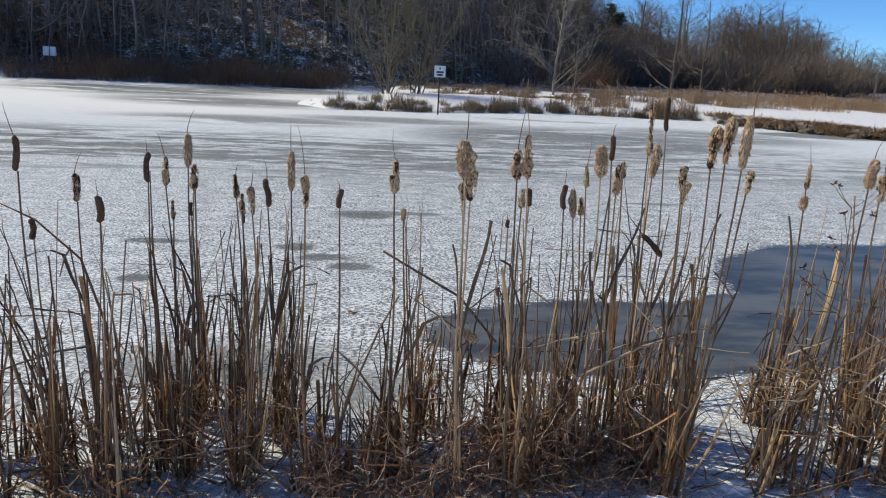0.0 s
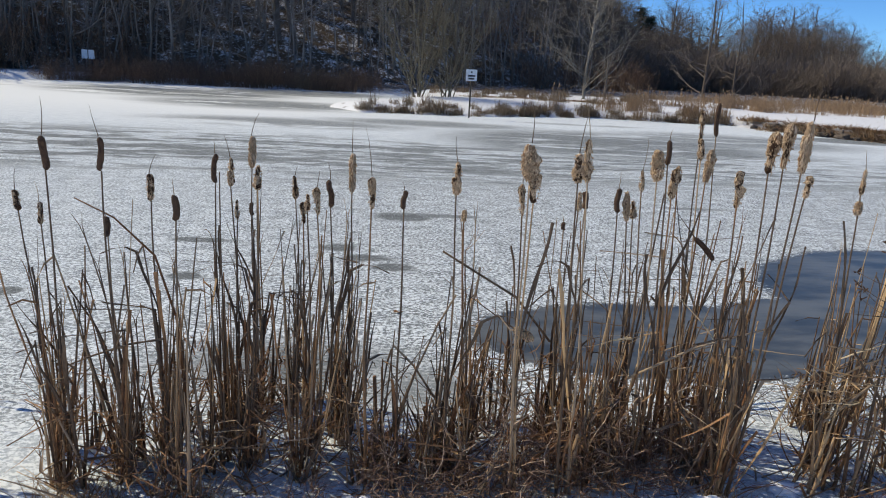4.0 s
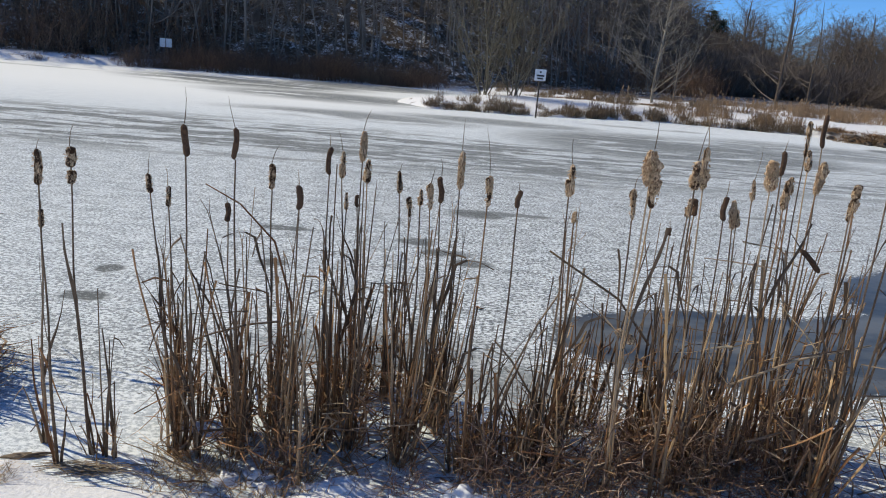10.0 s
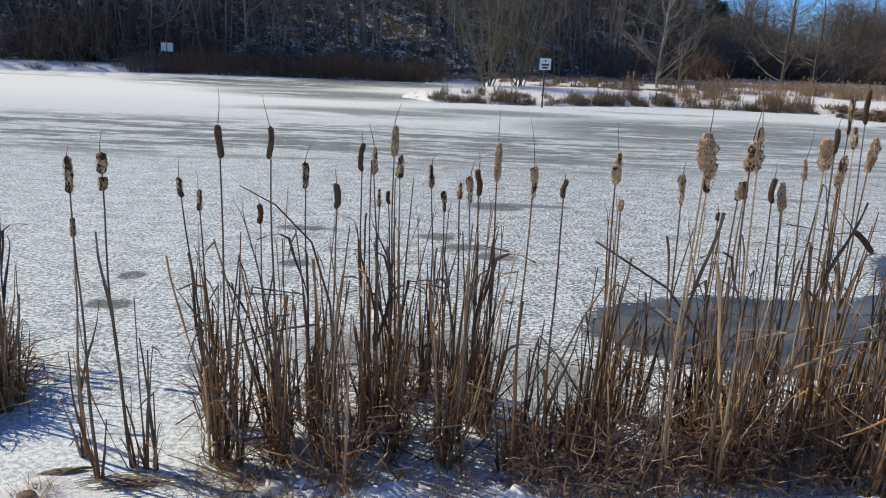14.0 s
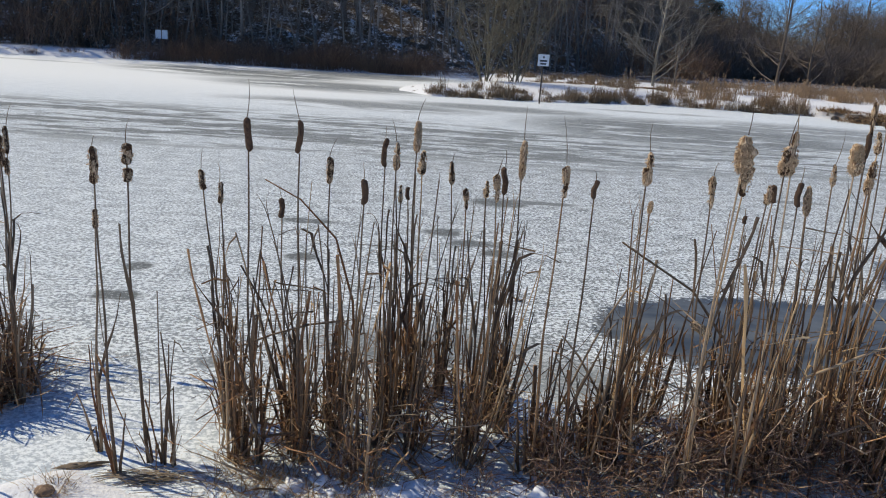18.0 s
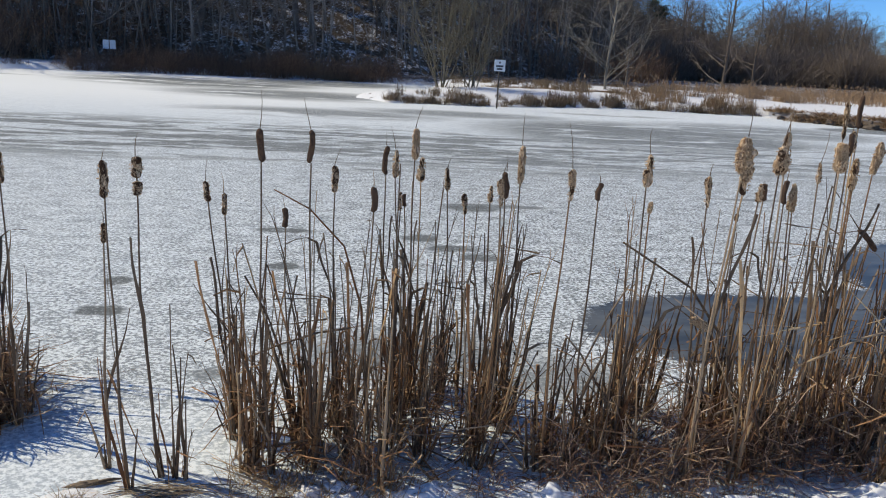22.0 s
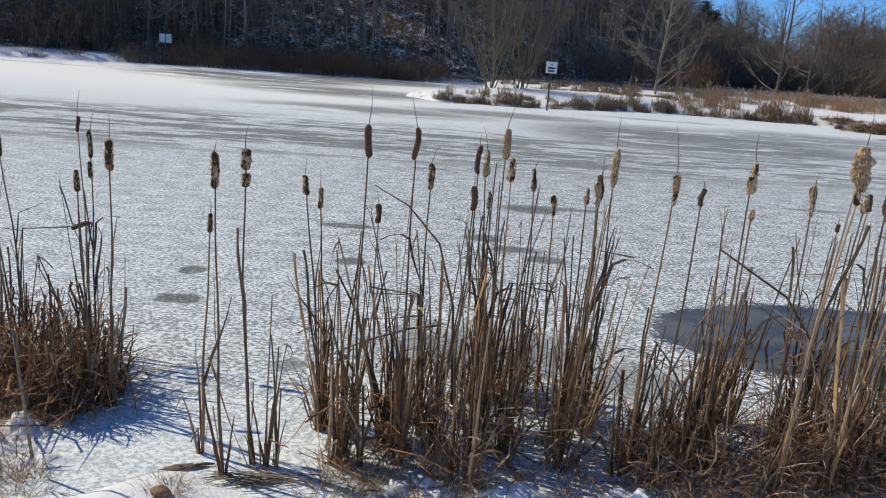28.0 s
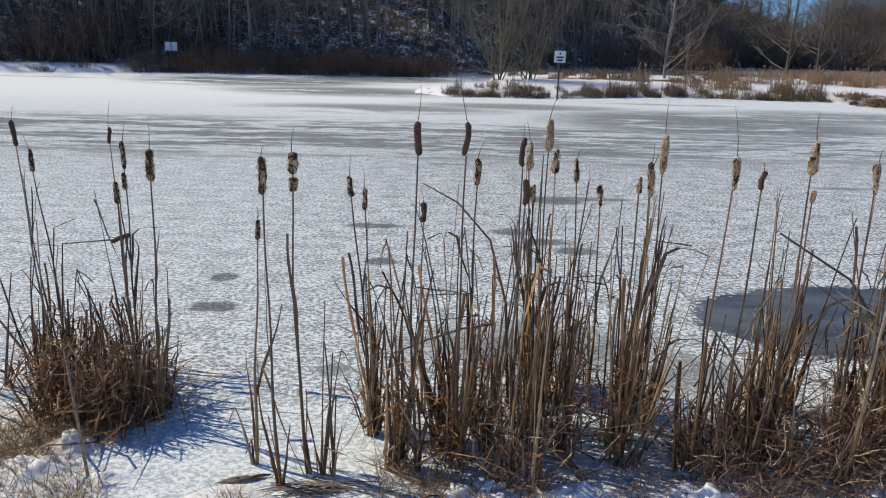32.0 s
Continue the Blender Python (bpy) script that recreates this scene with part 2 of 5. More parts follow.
    dark = n.mix(bare, dark, n.mix(n.ramp(n.noise(1.3, 6, 0.68, (0.5, 1.4, 1.0)), 0.36, 0.64), (0.045, 0.053, 0.055), (0.145, 0.152, 0.142)))
    height = n.math("MULTIPLY", n.math("SUBTRACT", 1.0, clear), n.math("ADD", speck, 0.5))
    n.bump(height, 0.5, 0.012)
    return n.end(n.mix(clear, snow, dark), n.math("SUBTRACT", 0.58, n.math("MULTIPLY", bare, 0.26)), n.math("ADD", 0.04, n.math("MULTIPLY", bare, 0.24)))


def ground_material():
    n = Nodes("snowy_ground")
    at = n.add("ShaderNodeSeparateXYZ")
    n.link(n.place, at.inputs[0])
    lump = n.noise(2.2, 5, 0.6)
    fine = n.noise(34, 4, 0.65)
    litter = n.mix(n.noise(16, 4, 0.7), (0.045, 0.032, 0.022), (0.16, 0.11, 0.065))
    snow = n.mix(n.ramp(fine, 0.3, 0.7), (0.74, 0.76, 0.80), (0.88, 0.89, 0.90))
    near = n.ramp(n.math("ADD", n.math("MULTIPLY", lump, 0.8), n.math("MULTIPLY", fine, 0.2)), 0.40, 0.33)
    floor = n.ramp(n.math("ADD", n.math("MULTIPLY", n.noise(1.3, 6, 0.75), 0.55), n.math("MULTIPLY", n.noise(5.0, 4, 0.7), 0.45)), 0.63, 0.485)
    wooded = n.ramp(n.math("SUBTRACT", at.outputs["Y"], n.math("MULTIPLY", n.math("MINIMUM", n.math("ADD", at.outputs["X"], 16.0), 0.0), 0.42)), 47.6, 50.0)
    earth = n.math("MULTIPLY", n.ramp(at.outputs["X"], 17.8, 19.5), n.math("MULTIPLY", n.ramp(at.outputs["Y"], 36.0, 34.0), n.ramp(n.math("ADD", at.outputs["Z"], n.math("MULTIPLY", lump, 0.3)), 0.52, 0.38)))
    bare = n.math("MAXIMUM", n.mix(wooded, near, floor), earth)
    n.bump(n.math("ADD", n.math("MULTIPLY", fine, 0.4), lump), 0.6, 0.05)
    return n.end(n.mix(bare, snow, litter), 0.75, 0.25)


ICE, GROUND = ice_material(), ground_material()
STALK = plain("dry_stalk", (0.085, 0.047, 0.026), (0.36, 0.205, 0.10), 9, 0.7, 0.4, (3, 3, 0.35), (0.22, 0.12, 0.055), pale=(0.58, 0.40, 0.22))
DARK_BLADE = plain("dark_blade", (0.055, 0.037, 0.024), (0.22, 0.145, 0.09), 7, 0.65, 0.3, (3, 3, 0.4), (0.10, 0.07, 0.048), thin=0.12, pale=(0.33, 0.25, 0.17))
BLADE = plain("dry_blade", (0.17, 0.085, 0.043), (0.62, 0.35, 0.165), 7, 0.65, 0.3, (3, 3, 0.4), (0.19, 0.088, 0.042), thin=0.25, pale=(0.72, 0.50, 0.27))
GOLD_BLADE = plain("golden_blade", (0.30, 0.205, 0.115), (0.78, 0.58, 0.33), 7, 0.6, 0.3, (3, 3, 0.4), (0.42, 0.25, 0.12), thin=0.22, pale=(0.86, 0.68, 0.42))
GREY_STALK = plain("weathered_stalk", (0.065, 0.045, 0.030), (0.23, 0.158, 0.10), 9, 0.75, 0.3, (3, 3, 0.35), (0.125, 0.085, 0.055), pale=(0.40, 0.295, 0.19))
BROWN_HEAD = plain("brown_seed_head", (0.04, 0.024, 0.016), (0.16, 0.092, 0.054), 2.5, 0.95, 0.5, (1, 1, 3), (0.10, 0.062, 0.04))
FLUFF = plain("seed_fluff", (0.22, 0.115, 0.058), (0.95, 0.73, 0.48), 2.0, 0.95, 0.3, (1, 1, 3.5), (0.62, 0.44, 0.27), thin=0.15)
WORN_HEAD, TORN_HEAD, BURST_HEAD = head_material("ragged_seed_head", 0.45), head_material("torn_seed_head", 0.62), head_material("burst_seed_head", 0.9)
TWIG = plain("brush_twig", (0.12, 0.068, 0.047), (0.37, 0.222, 0.145), 9, 0.8, 0.3, None, (0.13, 0.075, 0.052), 0.3, "island", 0.0, (0.66, 0.48, 0.33))
SHRED = plain("leaf_shred", (0.15, 0.075, 0.038), (0.58, 0.325, 0.155), 9, 0.7, 0.3, (3, 3, 0.4), (0.12, 0.066, 0.04), 0.3, "island", 0.2, (0.72, 0.53, 0.33))
STRAW = plain("dead_grass", (0.18, 0.12, 0.065), (0.52, 0.37, 0.20), 9, 0.75, 0.3, None, (0.25, 0.155, 0.085), 0.3, "island", 0.35, (0.80, 0.62, 0.38))
FAR_REED = plain("far_reed", (0.24, 0.15, 0.085), (0.52, 0.35, 0.20), 2, 0.8, 0.3, None, (0.24, 0.17, 0.11), 0.3, "island")
FAR_BRUSH = plain("far_brush", (0.13, 0.085, 0.06), (0.33, 0.21, 0.14), 2, 0.85, 0.3, None, (0.15, 0.095, 0.07), 0.3, "island", 0.2, (0.42, 0.28, 0.18))
DARK_GRASS = plain("brown_grass", (0.13, 0.09, 0.055), (0.33, 0.235, 0.145), 2, 0.8, 0.3, None, (0.17, 0.12, 0.08), 0.3, "island", 0.25, (0.46, 0.36, 0.24))
BANK_GRASS = plain("bank_grass", (0.22, 0.13, 0.07), (0.46, 0.29, 0.16), 2, 0.8, 0.3, None, (0.16, 0.10, 0.06), 0.3, "island", 0.25, (0.52, 0.39, 0.24))
BARK = plain("grey_bark", (0.125, 0.113, 0.102), (0.33, 0.295, 0.262), 1.2, 0.85, 0.5, (4, 4, 0.6), (0.10, 0.075, 0.055))
WILLOW = plain("willow_bark", (0.075, 0.066, 0.047), (0.205, 0.18, 0.125), 1.5, 0.8, 0.4, (4, 4, 0.6), None)
PALE_BARK = plain("pale_bark", (0.14, 0.125, 0.10), (0.34, 0.305, 0.25), 1.5, 0.8, 0.4, (4, 4, 0.6), None)
RUSSET = plain("russet_twig", (0.115, 0.095, 0.079), (0.285, 0.232, 0.188), 2, 0.85, 0.3, None, (0.15, 0.12, 0.098))
NEEDLE = plain("evergreen_needles", (0.016, 0.026, 0.016), (0.05, 0.075, 0.045), 3, 0.8, 0.3, None, (0.03, 0.045, 0.03), 0.3, "island")
SIGN_WHITE = plain("sign_paint", (0.66, 0.68, 0.70), (0.80, 0.81, 0.82), 6, 0.45, 0.1)
SIGN_BLACK = plain("sign_print", (0.02, 0.02, 0.025), (0.05, 0.05, 0.06), 6, 0.5, 0.1)
POST = plain("sign_post", (0.035, 0.03, 0.026), (0.09, 0.075, 0.06), 8, 0.7, 0.3, (3, 3, 0.3))
STONE = plain("field_stone", (0.10, 0.07, 0.05), (0.30, 0.20, 0.13), 14, 0.85, 0.8)
DARK_STONE = plain("dark_stone", (0.045, 0.036, 0.03), (0.17, 0.135, 0.105), 5, 0.85, 0.8)
SNOW_LUMP = plain("packed_snow", (0.74, 0.76, 0.80), (0.88, 0.89, 0.90), 6, 0.75, 0.5)
LEAF = plain("fallen_leaf", (0.28, 0.14, 0.06), (0.45, 0.24, 0.10), 30, 0.7, 0.2)
WOOD = plain("weathered_wood", (0.12, 0.09, 0.06), (0.33, 0.26, 0.18), 5, 0.8, 0.5, (0.4, 3, 3))


# ---- building blocks ----
class Shape:
    """Gathers vertices and faces for one mesh."""

    def __init__(self):
        self.v, self.f = [], []

    def tube(self, points, radii, sides=5, cap=True):
        base, rings = len(self.v), len(points)
        for i, p in enumerate(points):
            along = (points[min(i + 1, rings - 1)] - points[max(i - 1, 0)]).normalized()
            side = along.cross(Vector((0.31, 0.87, 0.38))).normalized()
            other = along.cross(side)
            for k in range(sides):
                a = 2 * math.pi * k / sides
                self.v.append(p + (side * math.cos(a) + other * math.sin(a)) * radii[i])
        for i in range(rings - 1):
            for k in range(sides):
                a, b = base + i * sides + k, base + i * sides + (k + 1) % sides
                self.f.append((a, b, b + sides, a + sides))
        if cap:
            self.f.append(tuple(range(base + (rings - 1) * sides, base + rings * sides)))
            self.f.append(tuple(reversed(range(base, base + sides))))

    def ribbon(self, points, widths, side, fold=0.35, twist=0.0):
        """A blade with a folded mid-rib and a little thickness."""
        base, rings = len(self.v), len(points)
        for i, p in enumerate(points):
            along = (points[min(i + 1, rings - 1)] - points[max(i - 1, 0)]).normalized()
            out = along.cross(side).normalized()
            w = widths[i]
            if twist:
                side = (side + out * twist).normalized()
            self.v += [p - side * w, p + out * w * fold, p + side * w, p - out * w * 0.12]
        for i in range(rings - 1):
            for k in range(4):
                a, b = base + i * 4 + k, base + i * 4 + (k + 1) % 4
                self.f.append((a, b, b + 4, a + 4))

    def mesh(self, name, material, smooth=True):
        m = bpy.data.meshes.new(name)
        m.from_pydata([tuple(v) for v in self.v], [], self.f)
        m.materials.append(material)
        if smooth:
            m.polygons.foreach_set("use_smooth", [True] * len(m.polygons))
        return m


def put(name, mesh, parent=None, m=None, label=""):
    ob = new(name, mesh)
    ob.parent = parent
    if m is not None:
        ob.matrix_local = m
    return tagged(ob, label)


def thing(name, x, y, z, label, category, group="", kind=""):
    ob = new(name)
    ob.location = (x, y, z)
    ob.empty_display_size = 0.1
    return tagged(ob, label, category, group, kind)


def box(shape, cx, cy, cz, sx, sy, sz):
    b = len(shape.v)
    shape.v += [Vector((cx + dx * sx / 2, cy + dy * sy / 2, cz + dz * sz / 2)) for dz in (-1, 1) for dx, dy in ((-1, -1), (1, -1), (1, 1), (-1, 1))]
    shape.f += [tuple(b + i for i in q) for q in ((3, 2, 1, 0), (4, 5, 6, 7), (0, 1, 5, 4), (1, 2, 6, 5), (2, 3, 7, 6), (3, 0, 4, 7))]


rnd = random.Random(7)


def uni(a, b):
    return rnd.uniform(a, b)


# ---- ground and pond ----
FAR_X, FAR_Y = (-120, -60, -23.5, -15.7, -9.4, -1, 10, 300), (-20, 22, 41.6, 46.1, 47.1, 48.4, 49, 49)
PEN_X, PEN_Y = (-1, 0.4, 2, 5, 8.6, 11.5, 15, 18, 18.6, 20.6, 22.4, 30, 60, 300), (33.6, 31.6, 31.9, 32.1, 33.9, 35, 34.2, 34.2, 32, 29.2, 27.4, 20, -10, -200)


def shore(x, y):
    """Metres inside the land (positive) or out over the pond (negative)."""
    wob = 0.12 * math.sin(3.1 * x + 0.4) + 0.07 * math.sin(7.3 * x + 2)
    near = 3.52 + wob - y
    far = y - float(np.interp(x, FAR_X, FAR_Y)) + 0.4 * math.sin(0.9 * x)
    back = 35.4 + max(0.0, x + 1.0) * 0.9 + max(0.0, x - 2.5) * 6
    point = min(y - float(np.interp(x, PEN_X, PEN_Y)) + 0.15 * math.sin(2.3 * x), (x + 1.0) * 1.1, back - y)
    return max(near, far, point), near


def ground_height(x, y):
    inside, near = shore(x, y)
    if inside < 0:
        return max(-0.5, inside * 0.5)
    if near > 0:
        h = 0.07 * (1 - math.exp(-near / 0.15)) + 0.70 / (1 + math.exp(-(near - 1.6) / 0.45)) - 0.02
        lumps = noise.fractal(Vector((x * 2.3, y * 2.3, 0.0)), 0.9, 2.0, 5)
        return max(h + lumps * 0.045 * min(1.0, near / 0.3), 0.012)
    h = 0.36 * (1 - math.exp(-inside / 0.7)) + 0.12 * (1 - math.exp(-max(inside - 3, 0) / 3)) + 0.05 * noise.noise(Vector((x * 0.7, y * 0.7, 3.0)))
    side = x / max(y, 1.0)
    foot = float(np.interp(x, (-60, -16, 0, 12, 30, 60, 200), (36, 50.5, 52.5, 60, 84, 112, 210)))
    top = float(np.interp(side, (-0.5, 0.18, 0.26, 0.34, 0.45, 0.8, 2), (34, 30, 16, 6.0, 3.0, 3.5, 6)))
    if y > foot:
        up = (y - foot) * 0.72
        h += top * (1 - math.exp(-up / top)) + 0.5 * noise.noise(Vector((x * 0.12, y * 0.12, 7.0)))
    return h


def grid_lines(lo, fine_lo, fine_hi, hi, step, growth):
    out, s, v = [], step, fine_lo
    while v > lo:
        s *= growth
        v -= s
        out.append(max(v, lo))
    out = out[::-1] + list(np.arange(fine_lo, fine_hi, step))
    s, v = step, fine_hi
    while v < hi:
        out.append(v)
        s *= growth
        v += s
    return out + [hi]


def build_ground():
    xs = grid_lines(-700, -4.5, 6.0, 900, 0.085, 1.045)
    ys = grid_lines(-300, 1.8, 4.4, 1200, 0.07, 1.035)
    s = Shape()
    s.v = [(x, y, ground_height(x, y)) for y in ys for x in xs]
    w = len(xs)
    s.f = [(j * w + i, j * w + i + 1, (j + 1) * w + i + 1, (j + 1) * w + i) for j in range(len(ys) - 1) for i in range(w - 1)]
    tagged(new("ground", s.mesh("ground", GROUND)), "snow-covered banks and wooded slope with bare leaf litter", "ground", kind="structure")
    s = Shape()
    s.v = [(-130, -20, 0), (80, -20, 0), (80, 60, 0), (-130, 60, 0)]
    s.f = [(0, 1, 2, 3)]
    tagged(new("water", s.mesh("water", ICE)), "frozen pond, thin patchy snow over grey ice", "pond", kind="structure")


build_ground()


# ---- trees ----
def limb(s, p, way, length, r0, r1, segs, sides, wander, lift, r):
    pts, rad, d = [p.copy()], [r0], way.normalized()
    for i in range(segs):
        d = (d + Vector((r.gauss(0, wander), r.gauss(0, wander), r.gauss(0, wander) + lift))).normalized()
        p = p + d * (length / segs)
        pts.append(p)
        rad.append(r0 + (r1 - r0) * (i + 1) / segs)
    s.tube(pts, rad, sides, cap=False)
    return pts


def bare_tree(name, seed, height, radius, first, limbs, spread, lift, twigs, fine, bark, bark2=None, stems=1):
    """A leafless tree: tapered trunk, limbs, twigs and fine twigs. Returns its two meshes."""
    r = random.Random(seed)
    trunk, crown = Shape(), Shape()
    for st in range(stems):
        lean = Vector((r.uniform(-0.05, 0.05), r.uniform(-0.05, 0.05), 1)) if stems == 1 else Vector((r.uniform(-0.75, 0.75), r.uniform(-0.5, 0.5), 1))
        h = height * (1 if stems == 1 else r.uniform(0.6, 1.0))
        start = Vector((0, 0, -0.3)) if stems == 1 else Vector((r.uniform(-0.35, 0.35), r.uniform(-0.3, 0.3), -0.2))
        spine = limb(trunk, start, lean, h, radius, radius * 0.12, 10, 7, 0.045, 0.02, r)
        for n in range(limbs):
            u = first + (0.97 - first) * (n + r.random()) / limbs
            i = min(int(u * 10), 9)
            p = spine[i].lerp(spine[i + 1], u * 10 - i)
            a = r.uniform(0, 2 * math.pi)
            d = Vector((math.cos(a), math.sin(a), r.uniform(0.2, 0.9) * lift))
            size = h * spread * (1.15 - u) * r.uniform(0.6, 1.25) + 0.15 * h * spread
            thick = radius * (1.05 - u) * 0.33 + 0.008
            arm = limb(crown, p, d, size, thick, thick * 0.25, 5, 5, 0.13, 0.07 * lift, r)
            for k in range(twigs):
                q = arm[r.randint(1, 5)]
                e = (d + Vector((r.gauss(0, 0.7), r.gauss(0, 0.7), r.gauss(0.15, 0.5)))).normalized()
                sub = limb(crown, q, e, size * r.uniform(0.25, 0.55), thick * 0.42, 0.006, 3, 3, 0.16, 0.08, r)
                for _ in range(fine):
                    g = (e + Vector((r.gauss(0, 0.8), r.gauss(0, 0.8), r.gauss(0.1, 0.6)))).normalized()
                    limb(crown, sub[r.randint(1, 3)], g, size * r.uniform(0.12, 0.3), 0.010, 0.004, 2, 3, 0.15, 0.05, r)
    return trunk.mesh("trunk", bark), crown.mesh("crown", bark2 or bark)


def plant_tree(meshes, x, y, label, group="", turn=0.0, size=1.0, name="tree"):
    ob = thing(name, x, y, ground_height(x, y), label, "tree", group)
    put("trunk", meshes[0], ob)
    put("crown", meshes[1], ob)
    ob.rotation_euler.z, ob.scale = turn, (size, size, size)
    return ob


def build_trees():
    # the wood on the slope
    kinds = [bare_tree("wood_tree", 20 + k, h, r, f, n, 0.32, 1.0, 6, 4, BARK) for k, (h, r, f, n) in enumerate(
        ((17, 0.19, 0.10, 20), (15, 0.15, 0.07, 22), (19, 0.24, 0.16, 20), (13, 0.11, 0.05, 22), (16, 0.17, 0.12, 18), (11, 0.08, 0.04, 22)))]
    first = [plant_tree(k, -30 + 6 * i, 60 + 1.7 * i, "tall bare grey-brown forest tree on the shaded slope", "wood on the slope", i) for i, k in enumerate(kinds)]
    open_kinds = [bare_tree("wood_tree", 30 + k, h, 0.15, 0.08, 22, 0.34, 1.0, 6, 4, RUSSET) for k, h in enumerate((15, 13))]
    lit = [plant_tree(k, 14 + 7 * i, 68 + 5 * i, "bare grey-brown tree on the open shoulder of the slope", "wood on the slope", i) for i, k in enumerate(open_kinds)]
    taken = [(o.location.x, o.location.y) for o in first + lit]
    tries = 0
    while len(taken) < 172 and tries < 9000:
        tries += 1
        y = 50 + 42 * rnd.random() ** 1.5
        x = uni(-0.80, 0.345) * y
        foot = float(np.interp(x, (-60, -16, 0, 12, 30, 60, 200), (36, 50.5, 52.5, 60, 84, 112, 210)))
        if y < foot - 1.0 or any((x - a) ** 2 + (y - b) ** 2 < 2.2 for a, b in taken):
            continue
        o = copy_thing(rnd.choice(lit if x / y > uni(0.06, 0.2) else first), pose(x, y, ground_height(x, y), uni(-3, 3), uni(-3, 3), uni(0, 360)))
        s = uni(0.8, 1.2) * float(np.interp(x / y, (0.24, 0.31, 0.345), (1.0, 0.85, 0.45)))
        o.scale = (s, s, s)
        taken.append((x, y))
    # the lower wood beyond the marsh
    crowns = [bare_tree("round_tree", 40 + k, 11.5, 0.2, 0.12, 24, 0.42, 1.1, 6, 4, RUSSET) for k in range(3)]
    far = [plant_tree(c, 46 + 8 * i, 112 + 2 * i, "broad leafless tree with a rounded russet-grey crown", "far wood") for i, c in enumerate(crowns)]
    for n in range(76):
        y = uni(84, 145)
        side = uni(0.30, 0.70)
        top = float(np.interp(side, (0.3, 0.36, 0.5, 0.58, 0.65, 0.72), (0.78, 0.66, 0.76, 0.92, 0.85, 0.5)))
        x = side * y
        if y < float(np.interp(x, (12, 30, 60, 200), (60, 84, 112, 210))) - 14:
            continue
        o = copy_thing(rnd.choice(far), pose(x, y, ground_height(x, y), 0, 0, uni(0, 360)))
        s = top * uni(0.75, 1.05) * y / 112
        o.scale = (s * 1.3, s * 1.3, s)
    for n in range(22):
        y = uni(100, 122)
        x = uni(0.53, 0.68) * y
        o = copy_thing(rnd.choice(far), pose(x, y, ground_height(x, y), 0, 0, uni(0, 360)))
        s = uni(0.85, 1.05) * y / 112 * float(np.interp(x / y, (0.53, 0.6, 0.68), (0.8, 0.95, 0.75)))
        o.scale = (s * 1.35, s * 1.35, s)
    for n in range(26):
        y = uni(150, 185)
        x = uni(0.63, 0.86) * y
        o = copy_thing(rnd.choice(far), pose(x, y, ground_height(x, y) - 1.0, 0, 0, uni(0, 360)))
        s = float(np.interp(x / y, (0.63, 0.70, 0.86), (0.9, 0.72, 0.55))) * uni(0.85, 1.1)
        o.scale = (s * 1.3, s * 1.3, s)
    # dark evergreens that show over the far wood
    for k, (x, y, h) in enumerate(((40.8, 112.0, 6.3), (42.8, 113.0, 5.4), (84.0, 122.0, 4.6))):
        r, trunk, crown = random.Random(300 + k), Shape(), Shape()
        trunk.tube([Vector((0, 0, -0.3)), Vector((0.05, 0, h * 0.5)), Vector((0, 0, h))], [0.2, 0.12, 0.02], 7)
        for n in range(150):
            u = 0.12 + 0.86 * (n + r.random()) / 150
            a, reach = r.uniform(0, 6.28), (1.03 - u) * h * 0.34 * r.uniform(0.6, 1.15) + 0.15
            p, d = Vector((0, 0, u * h)), Vector((math.cos(a), math.sin(a), r.uniform(-0.1, 0.35)))
            arm = limb(crown, p, d, reach, 0.03, 0.01, 3, 3, 0.08, -0.05, r)
            for m in range(9):
                e = d + Vector((r.gauss(0, 0.7), r.gauss(0, 0.7), r.gauss(-0.15, 0.35)))
                q = arm[r.randint(1, 3)]
                crown.ribbon([q, q + e * 0.22, q + e * 0.5], [0.05, 0.09, 0.02], Vector((-d.y, d.x, 0)).normalized())
        plant_tree((trunk.mesh("trunk", BARK), crown.mesh("crown", NEEDLE, False)), x, y, "small dark green evergreen among leafless trees", "evergreens")
    # trees that stand alone behind the spit
    willow = bare_tree("willow", 61, 9.5, 0.034, 0.08, 13, 0.2, 1.4, 4, 3, WILLOW, stems=11)
    plant_tree(willow, 3.3, 38.6, "many-stemmed olive-grey willow clump, leafless, in snow", "willows", 0.3)
    plant_tree(willow, 4.7, 38.9, "many-stemmed olive-grey willow clump, leafless, in snow", "willows", 2.6, 0.92)
    pale = bare_tree("pale_tree", 66, 10.5, 0.085, 0.05, 40, 0.33, 0.8, 7, 4, PALE_BARK)
    plant_tree(pale, 13.5, 44.0, "pale-barked leafless tree with wide spreading limbs", "", 1.0)
    dusk = bare_tree("marsh_tree", 71, 9.5, 0.13, 0.06, 18, 0.34, 0.9, 5, 3, BARK, RUSSET)
    plant_tree(dusk, 23.7, 50.0, "leafless tree with russet twigs at the marsh edge", "", 2.0)
    plant_tree(dusk, 15.2, 45.4, "slender leafless tree beside the pale tree", "", 4.0, 0.55)
    plant_tree(dusk, 27.5, 53.5, "leafless tree with russet twigs at the marsh edge", "", 0.7, 0.8)
    plant_tree(dusk, 36.0, 46.0, "slender leafless tree in the marsh", "", 3.1, 0.4)


build_trees()


